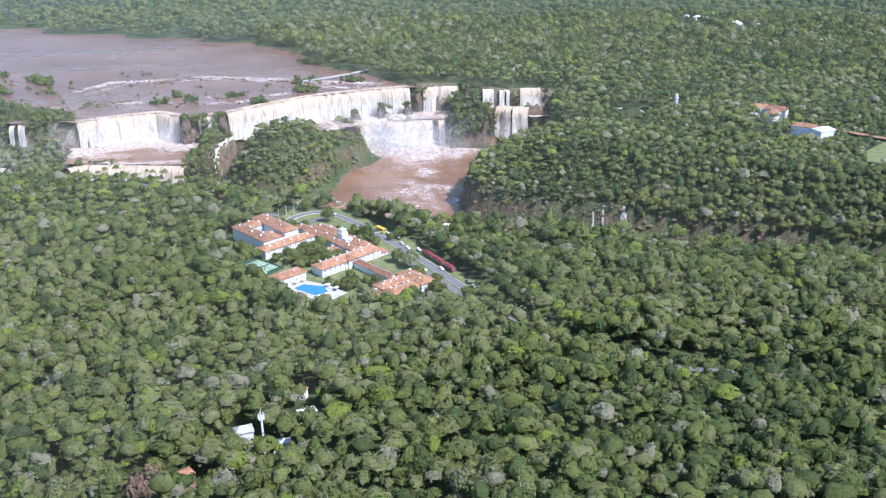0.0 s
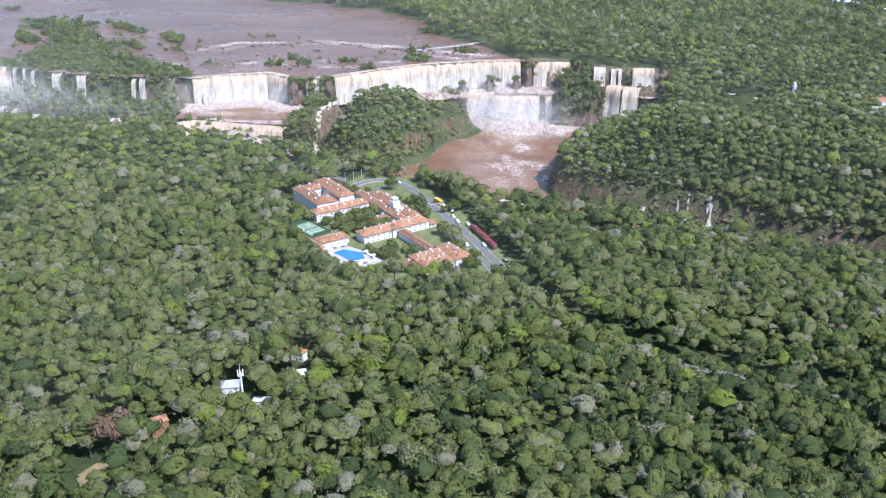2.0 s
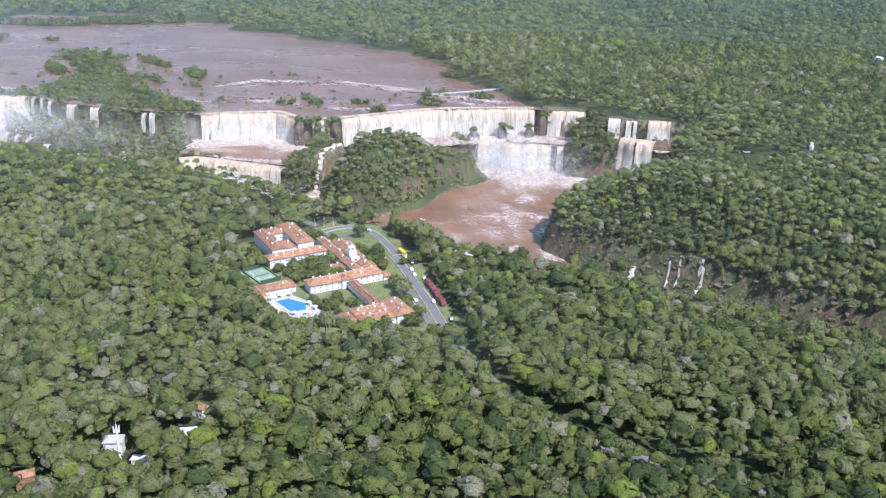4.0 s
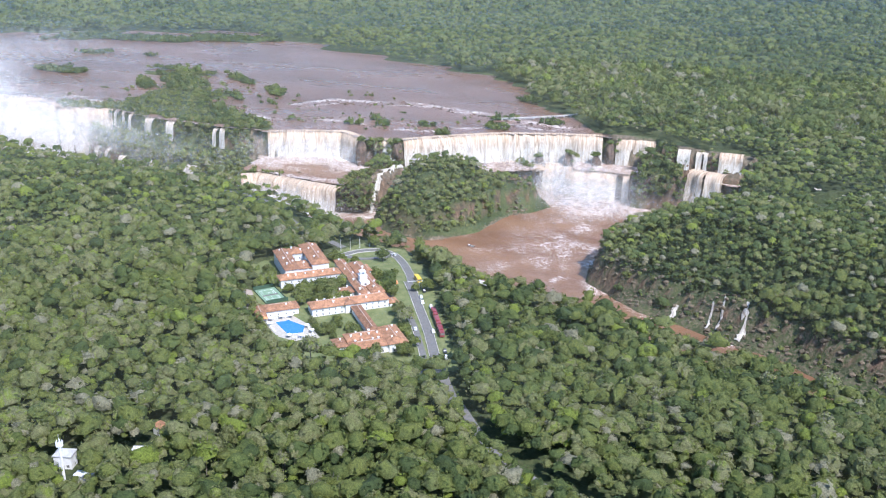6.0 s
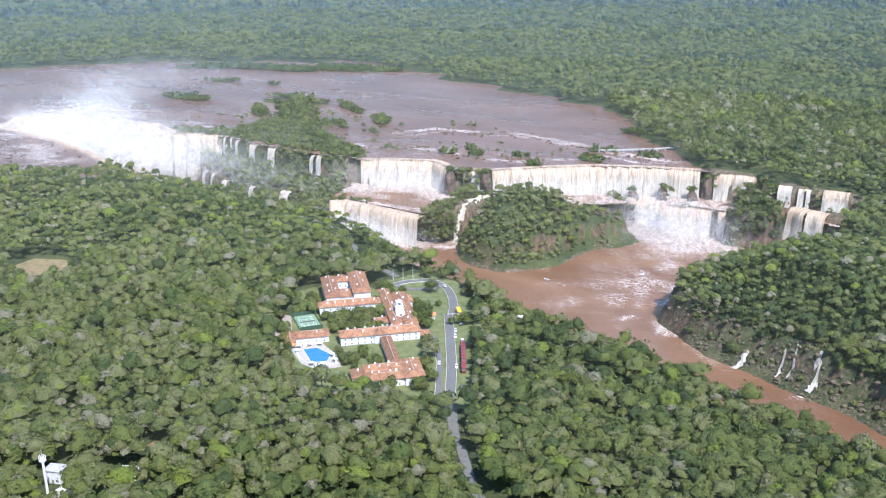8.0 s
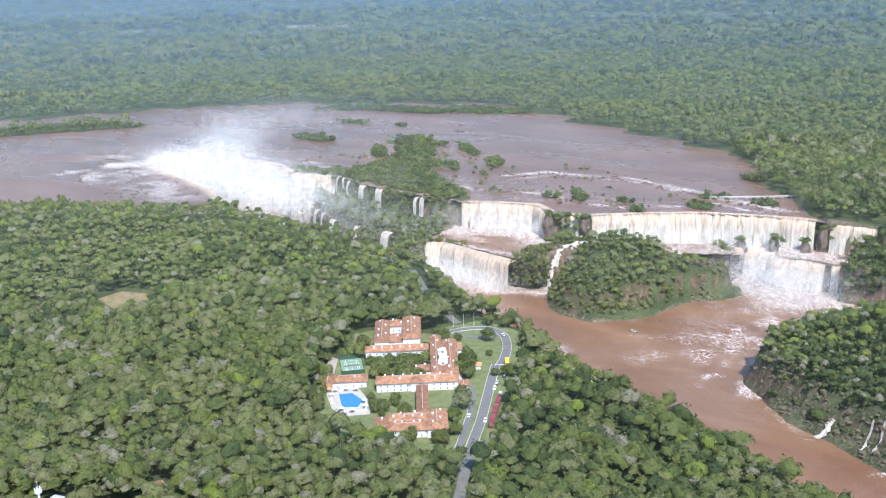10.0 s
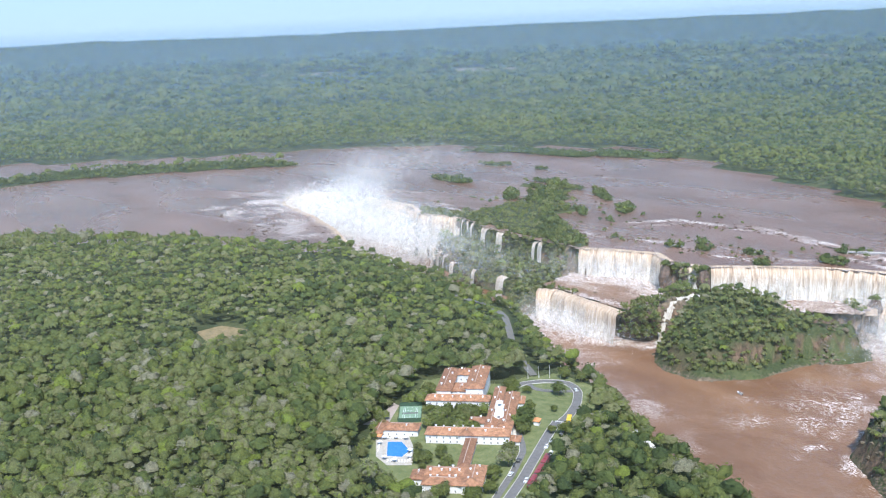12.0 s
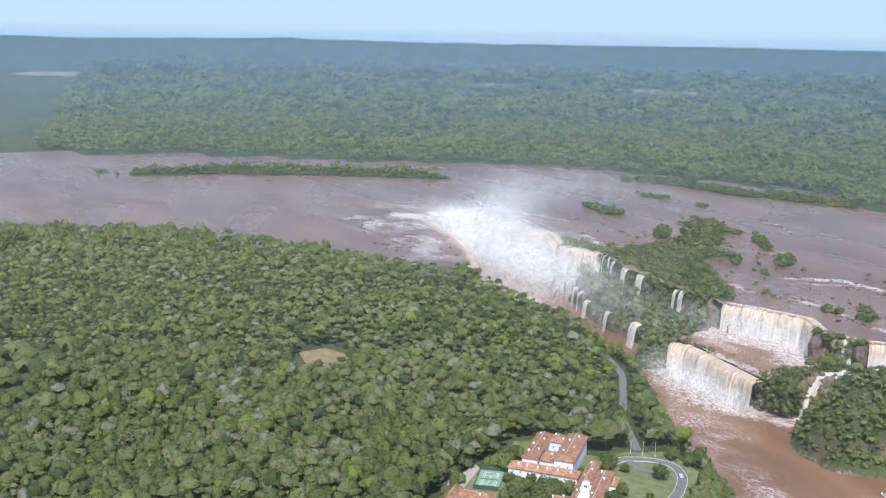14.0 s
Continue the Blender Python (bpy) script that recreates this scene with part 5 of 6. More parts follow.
def car(x, y, z, turn, colour, label):
    thing = new("car")
    thing.matrix_world = pose(x, y, z, 0, 0, turn)
    tagged(thing, label, "car", "cars by the hotel")
    bm = bmesh.new()
    side = [(-2.1, 0.45), (-2.15, 0.85), (-1.9, 1.0), (1.0, 0.98), (2.05, 0.82), (2.15, 0.45)]
    a = [bm.verts.new((-0.85, q[0], q[1])) for q in side]
    b = [bm.verts.new((0.85, q[0], q[1])) for q in side]
    bm.faces.new(a)
    bm.faces.new(b[::-1])
    for k in range(len(side)):
        bm.faces.new((a[k], b[k], b[(k + 1) % len(side)], a[(k + 1) % len(side)]))
    bmesh.ops.recalc_face_normals(bm, faces=bm.faces)
    part("body", bm, colour, thing)
    bm = prism(bmesh.new(), [(-0.78, -1.8), (0.78, -1.8), (0.78, 0.75), (-0.78, 0.75)], 0.98, 1.42)
    for q in bm.verts:
        if q.co.z > 1.2:
            q.co.x *= 0.85
            q.co.y = -0.5 + (q.co.y + 0.5) * 0.72
    part("cabin_glass", bm, GLASS, thing)
    part("roof", box(-0.66, 0.66, -1.42, 0.38, 1.425, 1.47), colour, thing)
    for sx in (-0.86, 0.86):
        for sy in (-1.3, 1.3):
            bm = tube(0.32, 0.32, -0.1, 0.1, 10)
            bmesh.ops.transform(bm, matrix=pose(sx, sy, 0.32, 0, 90, 0), verts=bm.verts)
            part("wheel", bm, TYRE, thing)
    return thing


def bus(x, y, z, turn, colour, label, length=10.5, name="bus"):
    thing = new(name)
    thing.matrix_world = pose(x, y, z, 0, 0, turn)
    tagged(thing, label, "bus", "buses by the avenue")
    h = length / 2
    part("body", box(-1.25, 1.25, -h, h, 0.45, 3.1), colour, thing)
    part("roof_unit", box(-0.8, 0.8, -h * 0.4, h * 0.35, 3.1, 3.4), colour, thing)
    for sx in (-1.26, 1.26):
        for k in range(5):
            y0 = -h + 0.7 + k * (length - 1.2) / 5
            part("window", box(sx - 0.02, sx + 0.02, y0, y0 + (length - 2.4) / 5, 1.6, 2.6), GLASS, thing)
        for sy in (-h * 0.6, h * 0.6):
            bm = tube(0.48, 0.48, -0.15, 0.15, 10)
            bmesh.ops.transform(bm, matrix=pose(sx * 0.92, sy, 0.48, 0, 90, 0), verts=bm.verts)
            part("wheel", bm, TYRE, thing)
    part("windscreen", box(-1.1, 1.1, h - 0.01, h + 0.03, 1.5, 2.7), GLASS, thing)
    return thing


WHITE_CAR, DARK_CAR = paint("white_car_paint", (0.75, 0.75, 0.75)), paint("dark_car_paint", (0.05, 0.055, 0.06))
SILVER, RED_BUS, YELLOW = paint("silver_car_paint", (0.45, 0.46, 0.47)), paint("red_bus_paint", (0.25, 0.045, 0.05)), paint("yellow_bus_paint", (0.75, 0.50, 0.03))
AVENUE = math.degrees(math.atan2(-59, 36)) - 90


def on_road(t, side):
    """A place on the avenue: t metres down from its top, side metres to its right going down, and the land there."""
    dx, dy = 36 / 69.1, -59 / 69.1
    x, y = -24 + dx * t - side * dy, 568 + dy * t + side * dx
    return x, y, land(x, y) + 0.32


bus(*on_road(-42, 3.0), AVENUE + 8, YELLOW, "yellow tour bus parked beside the avenue", 8.5)
for k in range(3):
    bus(*on_road(16 + 12.2 * k, 4.9), AVENUE, RED_BUS, "red tour bus parked under trees by the avenue")
for t, side, c, words in ((5, 4.6, WHITE_CAR, "white"), (-2, 0.6, WHITE_CAR, "white"), (-26, 4.0, DARK_CAR, "dark grey"), (-20, 4.0, DARK_CAR, "dark grey"), (-33, 3.4, SILVER, "silver"),
                          (-10, 0.9, SILVER, "silver"), (38, 1.0, WHITE_CAR, "white"), (63, 3.6, DARK_CAR, "dark grey"), (70, 3.2, SILVER, "silver")):
    car(*on_road(t, side), AVENUE, c, words + " car on the asphalt avenue by the hotel")
for x, y, turn, c, words in ((-80, 648, 60, WHITE_CAR, "white"), (-92, 604.6, 40, WHITE_CAR, "white"), (-88, 601.5, 40, SILVER, "silver"), (-13.5, 535, 30, WHITE_CAR, "white"), (-22.5, 548.5, 30, DARK_CAR, "dark grey")):
    car(x, y, land(x, y) + 0.36, turn, c, words + " car parked on the hotel drive")

# kiosk, gate and flag poles
kiosk = new("gate_kiosk")
kiosk.matrix_world = pose(-51, 588, land(-51, 588), 0, 0, AVENUE)
tagged(kiosk, "small white gate kiosk with an orange tiled roof", "kiosk")
part("wall", box(-1.4, 1.4, -1.8, 1.8, 0, 2.6), PLASTER, kiosk)
part("roof", hip_roof(-1.4, 1.4, -1.8, 1.8, 2.9, 1.1, 0.6), ORANGE, kiosk)
part("window", box(-1.46, -1.4, -1, 1, 1, 2), GLASS, kiosk)
part("door", box(-0.4, 0.4, -1.86, -1.8, 0, 2.0), BARK, kiosk)
gate = new("road_gate")
gate.matrix_world = pose(-43, 601, land(-43, 601) + 0.3, 0, 0, AVENUE)
tagged(gate, "white barrier gate across the avenue", "gate")
part("bar", box(-4, 4.5, -0.12, 0.12, 0.95, 1.2), PLASTER, gate)
part("post", box(-4.3, -3.9, -0.25, 0.25, 0, 1.4), PLASTER, gate)
part("post", box(4.4, 4.8, -0.25, 0.25, 0, 1.4), PLASTER, gate)
for k in range(4):
    pole = new("flag_pole")
    pole.matrix_world = pose(-117 + 4.6 * k, 642 + 5.2 * k, land(-117 + 4.6 * k, 642 + 5.2 * k))
    tagged(pole, "tall thin white flag pole by the drive", "flag pole", "flag poles")
    part("pole", tube(0.13, 0.07, 0, 8.5, 8), PLASTER, pole)
    part("foot", tube(0.4, 0.35, 0, 0.4, 8), PAVING, pole)


# ---- huts and mast in the forest ----
def hut(x, y, a, b, h, turn, wall, roof_mat, label, rise=1.2):
    thing = new("hut")
    z = float(height_at(np.array([x]), np.array([y]))[0])
    thing.matrix_world = pose(x, y, z - 0.2, 0, 0, turn)
    tagged(thing, label, "hut", "service buildings in the forest")
    part("wall", box(-a, a, -b, b, 0, h), wall, thing)
    part("roof", hip_roof(-a, a, -b, b, h + 0.3, rise, 0.4), roof_mat, thing)
    part("door", box(-0.5, 0.5, -b - 0.06, -b, 0, 2.1), BARK, thing)
    part("window", box(a * 0.4, a * 0.4 + 1.2, -b - 0.05, -b, 1.1, 2.2), GLASS, thing)
    return thing


GREY_ROOF = m_plain("grey_sheet_roof", (0.30, 0.30, 0.30), (0.46, 0.45, 0.44), 0.8)
hut(-86, 349, 3.6, 2.8, 6.0, 20, PLASTER, GREY_ROOF, "white plastered water station among the trees", 2.0)
hut(-69, 341, 3.4, 1.5, 5.0, 10, PLASTER, PLASTER, "low white shed beside the mast", 0.4)
hut(-62, 367, 3.8, 2.2, 4.4, 25, PLASTER, PLASTER, "white service building half hidden by trees", 0.8)
hut(-68, 387, 3.2, 2.0, 4.6, -15, PLASTER, TILE, "small white building with a red tiled roof in the forest", 1.2)
hut(-103, 316, 3.4, 2.4, 6.5, 40, SOIL, TILE, "small shed with an orange tiled roof in a forest gap", 1.6)
mast = new("radio_mast")
mast.matrix_world = pose(-75.5, 337, land(-75.5, 337) - 0.2)
tagged(mast, "white radio mast with antenna panels above the forest", "mast")
part("shaft", tube(0.6, 0.45, 0, 20, 12), PLASTER, mast)
part("platform", tube(1.3, 1.3, 18.4, 18.7, 12), PLASTER, mast)
for k in range(6):
    c, s = math.cos(k * 1.047), math.sin(k * 1.047)
    part("antenna", box(1.2 * c - 0.14, 1.2 * c + 0.14, 1.2 * s - 0.14, 1.2 * s + 0.14, 18, 20.6), PLASTER, mast)
part("lightning_rod", tube(0.1, 0.05, 20, 23.5, 6), PLASTER, mast)

# clearing, look-outs, boardwalk
EARTH = m_plain("dry_yellow_soil", (0.15, 0.125, 0.055), (0.31, 0.225, 0.12), 0.25, 0.95, 0.4, 0.1)
for ring, words in (([(-121, 281), (-116, 277), (-108, 280), (-105, 286), (-109, 292), (-117, 291)], "bare yellowish soil and grass between trees"), ([(-126, 316), (-121, 312), (-115, 315), (-117, 322), (-123, 322)], "small bare reddish soil patch between trees")):
    sheet("soil_patch", ring, max(land(*q) for q in ring) + 0.2, EARTH, words, "clearing", "structure", 4.0)
cz = float(np.max(height_at(np.array([q[0] for q in CLEARING]), np.array([q[1] for q in CLEARING]))))
sheet("forest_clearing", CLEARING, cz + 0.2, EARTH, "dry yellowish soil clearing in the forest", "clearing", "structure", 3.0)
v, f = ribbon_mesh(LOOKOUT, 2.0, None, 1.2)
tagged(mesh_object("lookout_terrace", v, f, PAVING), "pale stone look-out terrace at the gorge edge", "terrace", kind="structure")
walkway = new("boardwalk")
tagged(walkway, "long pale footbridge over the upper rapids", "footbridge")
line = [(-158, 1090), (-140, 1101), (-119, 1116), (-100, 1132), (-88, 1146)]
v, f = ribbon_mesh(line, 0.8, 2.2)
deck = mesh_object("deck", v, f, GREY_ROOF)
deck.parent = walkway
p, _ = resample(line, 9.0)
for x, y in p:
    part("pier", box(x - 0.5, x + 0.5, y - 0.5, y + 0.5, -3, 2.2), PAVING, walkway)
for shift in (-0.75, 0.75):
    v, f = ribbon_mesh(line, 0.05, 3.2, 0, shift)
    rail = mesh_object("rail", v, f, PAVING)
    rail.parent = walkway

# white tower, lodges and far settlement on the other bank
lamp = new("white_tower")
lamp.matrix_world = pose(229, 947, land(229, 947))
tagged(lamp, "small white lighthouse-like tower in a forest gap", "tower")
part("shaft", tube(2.0, 1.6, 0, 10, 14), PLASTER, lamp)
part("gallery", tube(2.2, 2.2, 10, 10.5, 14), PLASTER, lamp)
part("lantern", tube(1.3, 1.2, 10.5, 12.6, 12), PLASTER, lamp)
part("cap", tube(1.6, 0.1, 12.6, 14.0, 12), PLASTER, lamp)
for x, y, a, b, turn, mat, words in ((296, 908, 12, 6, 20, TILE, "brick-roofed lodge building in the forest"), (312, 900, 10, 7, -30, TILE, "brick-roofed lodge building in the forest"),
                                     (304, 886, 7, 5, 40, TILE, "small brick-roofed lodge in the forest"), (318, 838, 11, 5, -35, TILE, "red-roofed visitor building in the forest"),
                                     (330, 826, 8, 6, 20, PLASTER, "white-roofed annex beside the visitor building")):
    h = hut(x, y, a, b, 9, turn, PLASTER, mat, words, 2.6)
for k in range(9):
    t = k / 8
    hut(345 + 75 * t + 6 * rng.normal(), 1420 - 85 * t, 4 + 5 * rng.random(), 3, 9.5, 20 * rng.normal(), PLASTER, PLASTER, "far white-roofed building in the forest", 1.5)
hut(455, 1272, 14, 9, 10, 20, PLASTER, SOIL, "far ochre-roofed building in the forest", 2)
hut(480, 1215, 18, 7, 10, -20, PLASTER, GREY_ROOF, "far pale-roofed building in the forest", 2)
v, f = ribbon_mesh(DIRT, 3.5, None, 2.0)
tagged(mesh_object("dirt_road", v, f, SOIL), "red dirt road across the forest", "road", kind="structure")
mz = max(land(*q) for q in MEADOW)
sheet("meadow", MEADOW, mz + 0.3, GRASS, "bright grass meadow at the forest edge", "meadow", "structure", 6.0)

PALE_FIELD = m_plain("dry_pale_field", (0.15, 0.13, 0.09), (0.25, 0.21, 0.15), 0.02, 0.95, 0.2, 0.1)
for cx, cy, a, b, turn in FIELDS:
    c, s = math.cos(radians(turn)), math.sin(radians(turn))
    rim = [(cx + a * math.cos(q) * c - b * math.sin(q) * s, cy + a * math.cos(q) * s + b * math.sin(q) * c) for q in np.arange(0, 6.28, 0.39)]
    v = [(cx, cy, land(cx, cy) + 3)] + [(x, y, land(x, y) + 3) for x, y in rim]
    tagged(mesh_object("far_field", v, [(0, k + 1, (k + 1) % len(rim) + 1) for k in range(len(rim))], PALE_FIELD), "pale dry field cut into the far forest", "field", kind="structure")


# ---- cascades on the wooded bank ----
def cascade(line, half, label):
    """White water tumbling down the slope."""
    p, s = resample(line, 1.0)
    p[:, 0] += 5.0 * fbm(s, s * 0 + line[0][0], 7, 3) * np.minimum(s, 3) / 3
    d = np.gradient(p[:, :2], axis=0)
    n = np.stack([d[:, 1], -d[:, 0]], 1) / np.maximum(np.hypot(*d.T), 1e-6)[:, None]
    cols = []
    for j, w in enumerate((-1, -0.5, 0, 0.5, 1)):
        h = half * (0.35 + 0.9 * rng.random(len(s)) + 1.2 * np.abs(fbm(s, s * 0 + 50 + j, 4, 2))) * (0.75 + 0.4 * s / s[-1])
        xy = p[:, :2] + n * (w * h)[:, None]
        z = height_at(xy[:, 0], xy[:, 1])
        cols.append(np.c_[xy, np.maximum(z + 0.6 + 0.6 * (1 - abs(w)) + 0.8 * rng.random(len(p)), LOWER + 0.9)])
    v = np.concatenate(cols)
    m = len(p)
    i = np.arange(m - 1)
    f = np.concatenate([np.stack([i + k * m, i + (k + 1) * m, i + 1 + (k + 1) * m, i + 1 + k * m], 1) for k in range(4)])
    ob = mesh_object("cascade", v, f, FALL, False, {"along": np.concatenate([s * 0.7 + 2 * k for k in range(5)]), "drop": np.full(5 * m, 0.75)})
    return tagged(ob, label, "waterfall", "cascades on the bank")


for line, half, words in CASCADES:
    cascade(line, half, words)


# ---- rock outcrops in the falls ----
def outcrop(x, y, z0, z1, r):
    thing = new("rock_outcrop")
    thing.matrix_world = pose(x, y, z0)
    tagged(thing, "dark basalt outcrop with bushes standing in the falls", "rock", "rocks in the falls")
    bm = bmesh.new()
    bmesh.ops.create_icosphere(bm, subdivisions=3, radius=1.0)
    for q in bm.verts:
        k = 1 + 0.5 * noise.noise(q.co * 1.7 + Vector((x, y, 0)))
        q.co = Vector((q.co.x * r * k, q.co.y * r * k, (q.co.z + 0.6) / 1.6 * (z1 - z0)))
    part("rock", bm, ROCK, thing)
    sv, sf = crown_shape(int(abs(x)) % 50 + 100, 2, 60, 0.7, 0.4, 0.25)
    bush = mesh_object("bush", sv * (r * 0.8, r * 0.8, r * 0.6) + (0, 0, z1 - z0 - 1.2), sf, LEAF, True, {"tint": np.full(len(sv), 0.3)})
    bush.parent = thing


for x, y, z0, z1, r in ((-96, 1030, -36, -18, 6), (-68, 1040, -38, -13, 5), (-40, 1044, -40, -14, 6), (-38, 1026, -46, -27, 6),
                        (14, 1048, -30, -5, 7), (-257, 946, -26, 2, 6), (-224, 960, -24, 0, 6), (-29, 1056, -30, -3, 5), (34, 1044, -30, -1, 7), (-240, 955, -24, 1, 5)):
    outcrop(x, y, z0, z1, r)


# ---- single trees ----
CROWN_MESH, TRUNK_MESH = [], []
for k, tone in enumerate((0.12, 0.28, 0.42, 0.55, 0.68, 0.93, 0.98)):
    sv, sf = crown_shape(70 + k, 2, 260, 0.85, 0.6, 0.17, -0.1)
    ob = mesh_object("crown", sv, sf, LEAF, True, {"tint": np.clip(tone + 0.05 * rng.normal(size=len(sv)), 0, 1)})
    CROWN_MESH.append(ob.data)
    bpy.data.objects.remove(ob)
for k in range(3):
    bm = tube(0.055, 0.035, 0, 0.62, 7)
    for j in range(4):
        a = j * 1.57 + k
        limb = tube(0.03, 0.012, 0, 0.6, 5)
        bmesh.ops.transform(limb, matrix=pose(0, 0, 0.5, 38, 0, math.degrees(a)), verts=limb.verts)
        tmp = bpy.data.meshes.new("limb")
        limb.to_mesh(tmp)
        limb.free()
        bm.from_mesh(tmp)
        bpy.data.meshes.remove(tmp)
    me = bpy.data.meshes.new("trunk")
    bm.to_mesh(me)
    bm.free()
    me.materials.append(BARK)
    TRUNK_MESH.append(me)
WORDS = ["dark green broadleaf tree", "deep green broadleaf tree", "green broadleaf tree", "olive green broadleaf tree", "pale olive broadleaf tree", "bright yellow-green tree", "greyish half-bare tree"]


def tree(x, y, r, tone, where, group, tall=1.7):
    thing = new("tree")
    thing.matrix_world = pose(x, y, land(x, y) - 0.1, 0, 0, 360 * rng.random())
    tagged(thing, WORDS[tone] + " " + where, "tree", group)
    trunk = new("trunk", TRUNK_MESH[int(rng.integers(0, 3))])
    trunk.parent, trunk.scale = thing, (r * 1.5, r * 1.5, r * tall)
    crown = new("crown", CROWN_MESH[tone])
    crown.parent, crown.location, crown.scale = thing, (0, 0, r * (tall * 0.62 - 0.1)), (r, r, r * (0.95 + 0.3 * rng.random()))
    return thing


GARDEN = [(1, 19, 12, 43, 20, 3.0, 4.6), (19, 29, 31, 43, 6, 3.0, 4.2), (20, 29, 11, 17, 3, 2.6, 3.4), (2, 20, -34, -13, 15, 2.0, 3.2), (-5, 0, 18, 44, 6, 2.6, 3.6), (47, 53, 12, 34, 6, 2.6, 4.0), (40, 45, -50, -24, 2, 2.0, 2.8),
          (-33, -27, -2, 20, 5, 2.4, 3.6), (-36, -28, 22, 56, 9, 2.6, 3.8), (-24, -9, 51, 60, 7, 2.8, 4.0), (-40, -26, -26, -6, 6, 2.4, 3.6), (-3, 2, -30, -8, 4, 2.0, 2.8), (28, 34, 60, 66, 2, 2, 3),
          (30, 44, 72, 96, 6, 2.4, 3.6), (-12, -8, 60, 90, 5, 2.8, 3.8), (-2, 36, -66, -60, 9, 2.8, 4.0), (5, 14, 73.5, 80, 3, 1.6, 2.4)]
for u0, u1, v0, v1, n, r0, r1 in GARDEN:
    for k in range(n):
        u, v = u0 + (u1 - u0) * rng.random(), v0 + (v1 - v0) * rng.random()
        bright = 5 if (v0 == 51 and rng.random() > 0.3) else int(rng.choice([2, 2, 3, 3, 3, 4, 5, 5]))
        tree(*at(u, v), 0.8 * (r0 + (r1 - r0) * rng.random()), bright, "in the hotel garden", "garden trees", 1.5)
for x, y, r, tone in ((-82, 635, 3.6, 1), (-51, 579, 5.0, 1), (-60, 586, 3.4, 2), (-45, 573, 3.0, 3), (-70, 600, 3.0, 3), (-22, 541, 4.4, 6), (-30, 549, 3.4, 4), (-96, 622, 2.2, 2), (-62, 612, 1.8, 2), (-17, 527, 3.2, 2), (-36, 585, 2.0, 3),
                      (-6, 515, 3.0, 2), (-100, 658, 3.4, 2), (-88, 661, 3.0, 3), (-60, 642, 2.6, 4), (-30, 590, 3.4, 2)):
    tree(x, y, r, tone, "on the hotel lawn", "lawn trees", 1.5)
BROWN_LEAF = m_plain("russet_leaves", (0.07, 0.05, 0.03), (0.21, 0.13, 0.08), 0.8, 0.85, 0.7, 0.3)
russet = tree(-112, 298, 6.0, 3, "", "emergent trees", 2.8)
tagged(russet, "large russet-brown tree beside a soil patch", "tree", "emergent trees")
for child in russet.children:
    if child.name.startswith("crown"):
        child.data = child.data.copy()
        child.data.materials[0] = BROWN_LEAF
boat = new("motorboat")
boat.matrix_world = pose(-97, 840, LOWER + 0.5, 0, 0, 70)
tagged(boat, "small white motorboat on the brown river", "boat")
hull = prism(bmesh.new(), [(-1.0, -3.2), (1.0, -3.2), (1.2, 0.5), (0.7, 2.4), (0, 3.4), (-0.7, 2.4), (-1.2, 0.5)], -0.5, 0.8)
for q in hull.verts:
    if q.co.z < 0:
        q.co.x *= 0.6
        q.co.y *= 0.9
bmesh.ops.recalc_face_normals(hull, faces=hull.faces)
part("hull", hull, PLASTER, boat)
part("cockpit", box(-0.7, 0.7, -2.4, 0.4, 0.805, 0.9), BARK, boat)
part("windscreen", box(-0.7, 0.7, 0.6, 0.7, 0.8, 1.3), GLASS, boat)
part("outboard_motor", box(-0.25, 0.25, -3.6, -3.2, -0.2, 1.1), TYRE, boat)
# tall trees that stand out of the near forest
n = 0
while n < 150:
    a, r = radians(-62 + 98 * rng.random()), 190 + 400 * rng.random()
    x, y = 150 + r * math.sin(a), 120 + r * math.cos(a)
    px, py = np.array([x]), np.array([y])
    if sdf(px, py, OPEN)[0] < 8 or line_distance(px, py, ROAD)[0] < 9 or sdf(px, py, CUT)[0] < 8 or line_distance(px, py, BYPASS)[0] < 8 or np.hypot(x + 75, y - 350) < 45:
        continue
    tree(x, y, 2.5 + 1.6 * rng.random(), int(rng.choice([1, 2, 3, 4, 4, 5, 6, 6])), "standing out of the forest canopy", "emergent trees", 4.6)
    n += 1


# ---- haze over near and far forest, painted as see-through veils ----
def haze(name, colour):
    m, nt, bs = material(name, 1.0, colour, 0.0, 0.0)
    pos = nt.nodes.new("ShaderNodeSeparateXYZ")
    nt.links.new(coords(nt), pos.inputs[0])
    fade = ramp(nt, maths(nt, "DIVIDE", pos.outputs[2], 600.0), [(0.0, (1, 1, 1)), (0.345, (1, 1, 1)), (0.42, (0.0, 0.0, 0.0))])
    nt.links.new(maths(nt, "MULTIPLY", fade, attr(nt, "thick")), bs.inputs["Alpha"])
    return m


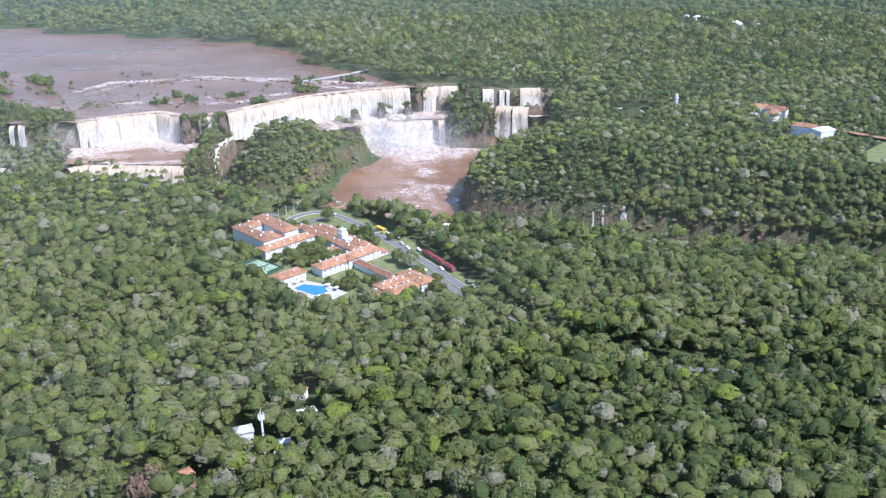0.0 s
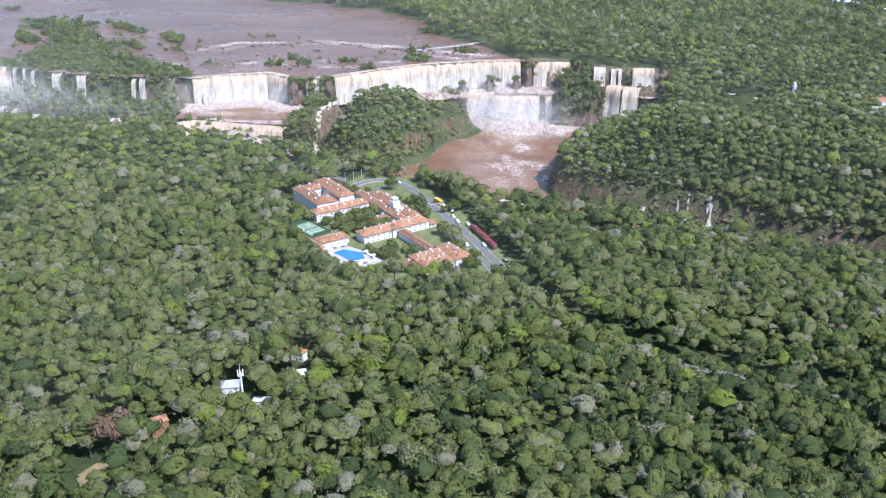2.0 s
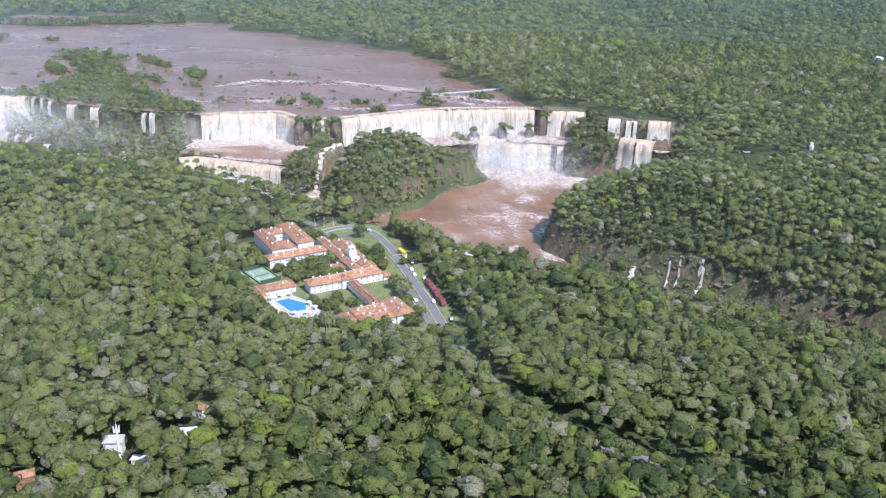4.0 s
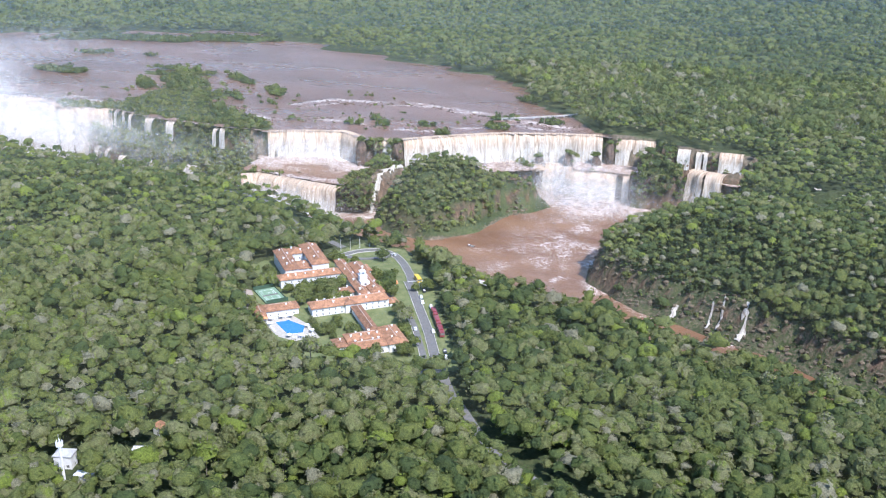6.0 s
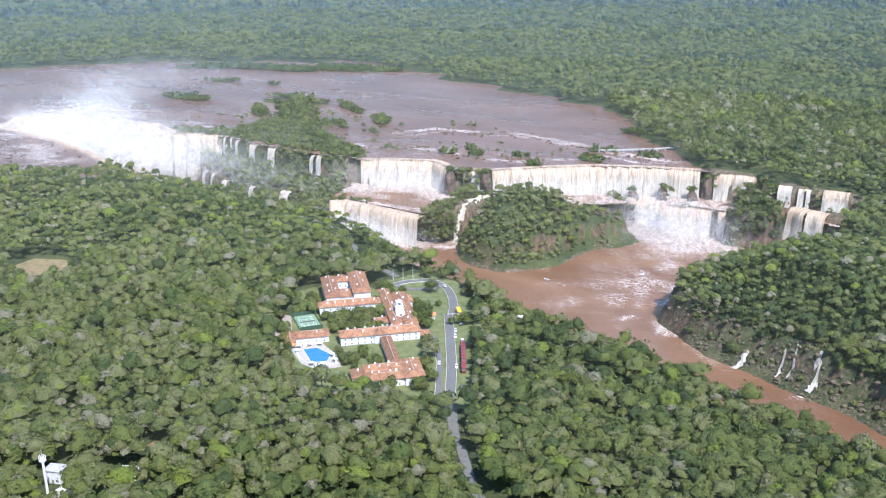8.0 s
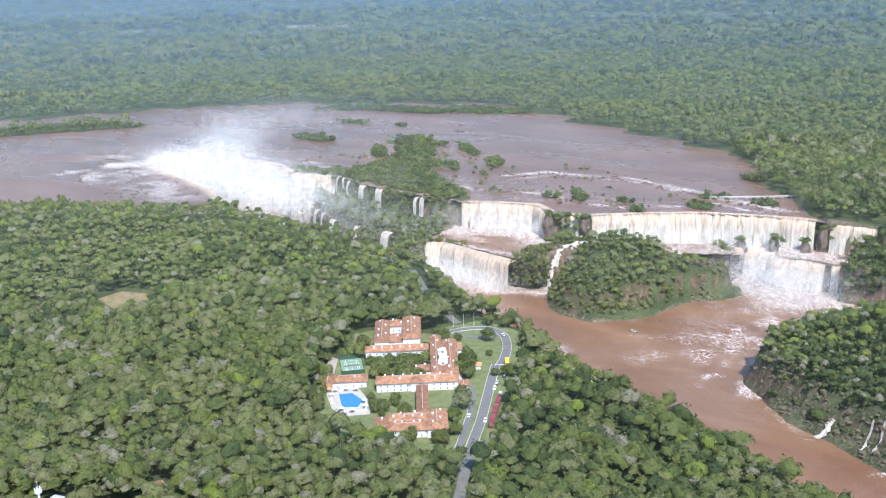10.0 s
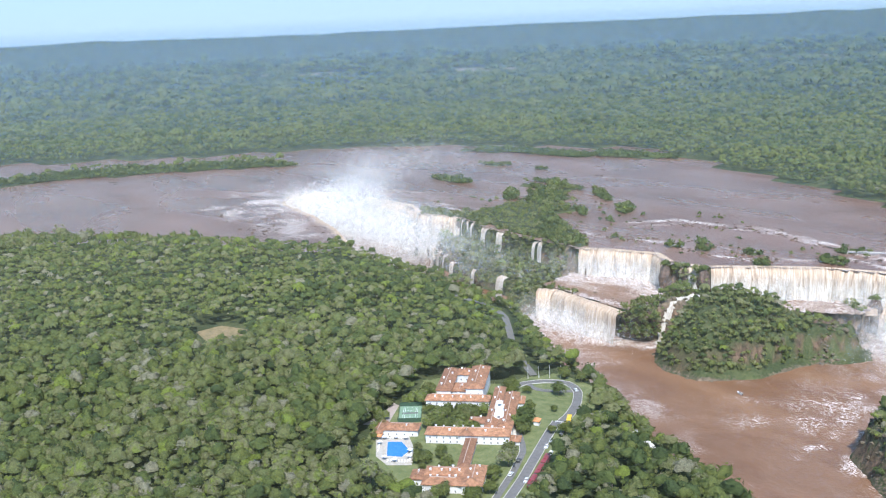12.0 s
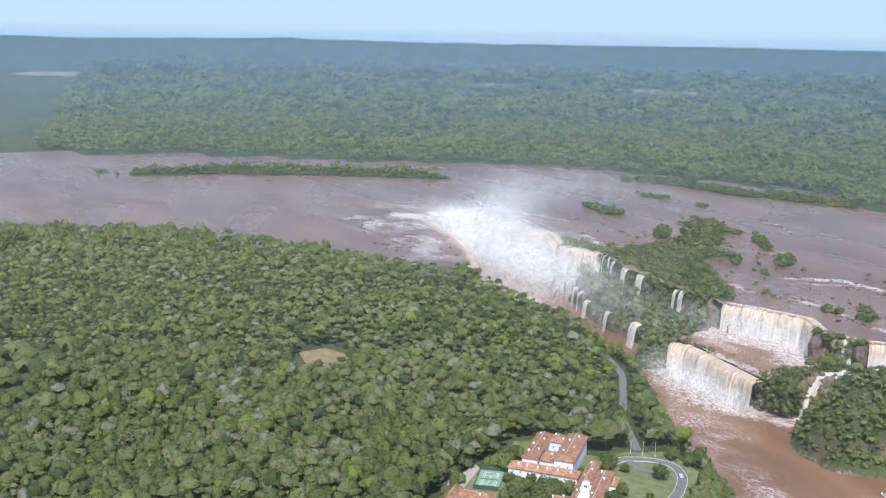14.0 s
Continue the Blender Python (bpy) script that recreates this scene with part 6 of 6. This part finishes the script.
# two veil colours: blue far off, pale near by to lift dark tones
HAZE, NEAR_HAZE = haze("blue_haze_veil", (0.14, 0.24, 0.39)), haze("pale_near_haze_veil", (0.315, 0.325, 0.25))
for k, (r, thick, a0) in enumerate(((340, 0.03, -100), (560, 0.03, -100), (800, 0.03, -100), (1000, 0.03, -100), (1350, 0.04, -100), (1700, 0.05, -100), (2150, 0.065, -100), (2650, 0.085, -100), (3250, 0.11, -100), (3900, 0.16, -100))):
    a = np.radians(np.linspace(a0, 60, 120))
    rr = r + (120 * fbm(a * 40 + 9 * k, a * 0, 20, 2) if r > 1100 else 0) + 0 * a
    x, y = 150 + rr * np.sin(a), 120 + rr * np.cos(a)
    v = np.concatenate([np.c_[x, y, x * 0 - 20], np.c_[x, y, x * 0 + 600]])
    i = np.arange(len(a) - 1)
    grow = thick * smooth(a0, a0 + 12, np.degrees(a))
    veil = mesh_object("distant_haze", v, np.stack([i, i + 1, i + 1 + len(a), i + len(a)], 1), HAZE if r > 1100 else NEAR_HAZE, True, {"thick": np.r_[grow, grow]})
    tagged(veil, "thin see-through veil that paints haze into the air", "haze", kind="structure")

# the pale sky low over the horizon
SKY_CARD, nt, bs = material("pale_low_sky", 1.0, (0, 0, 0), 0.0, 0.0)
pos = nt.nodes.new("ShaderNodeSeparateXYZ")
nt.links.new(coords(nt), pos.inputs[0])
glow = nt.nodes.new("ShaderNodeEmission")
nt.links.new(ramp(nt, maths(nt, "DIVIDE", pos.outputs[2], 2400.0), [(0.05, (0.42, 0.52, 0.58)), (0.16, (0.40, 0.53, 0.61)), (0.4, (0.28, 0.46, 0.62)), (1.0, (0.18, 0.36, 0.60))]), glow.inputs["Color"])
nt.links.new(glow.outputs[0], nt.nodes["Material Output"].inputs["Surface"])
a = np.radians(np.linspace(-125, 75, 120))
x, y = 200 + 4690 * np.sin(a), 170 + 4690 * np.cos(a)
v = np.concatenate([np.c_[x, y, x * 0 - 60], np.c_[x, y, x * 0 + 2400]])
i = np.arange(len(a) - 1)
tagged(mesh_object("backdrop", v, np.stack([i, i + 1, i + 1 + len(a), i + len(a)], 1), SKY_CARD, True), "pale blue sky low over the horizon", "sky", kind="structure")
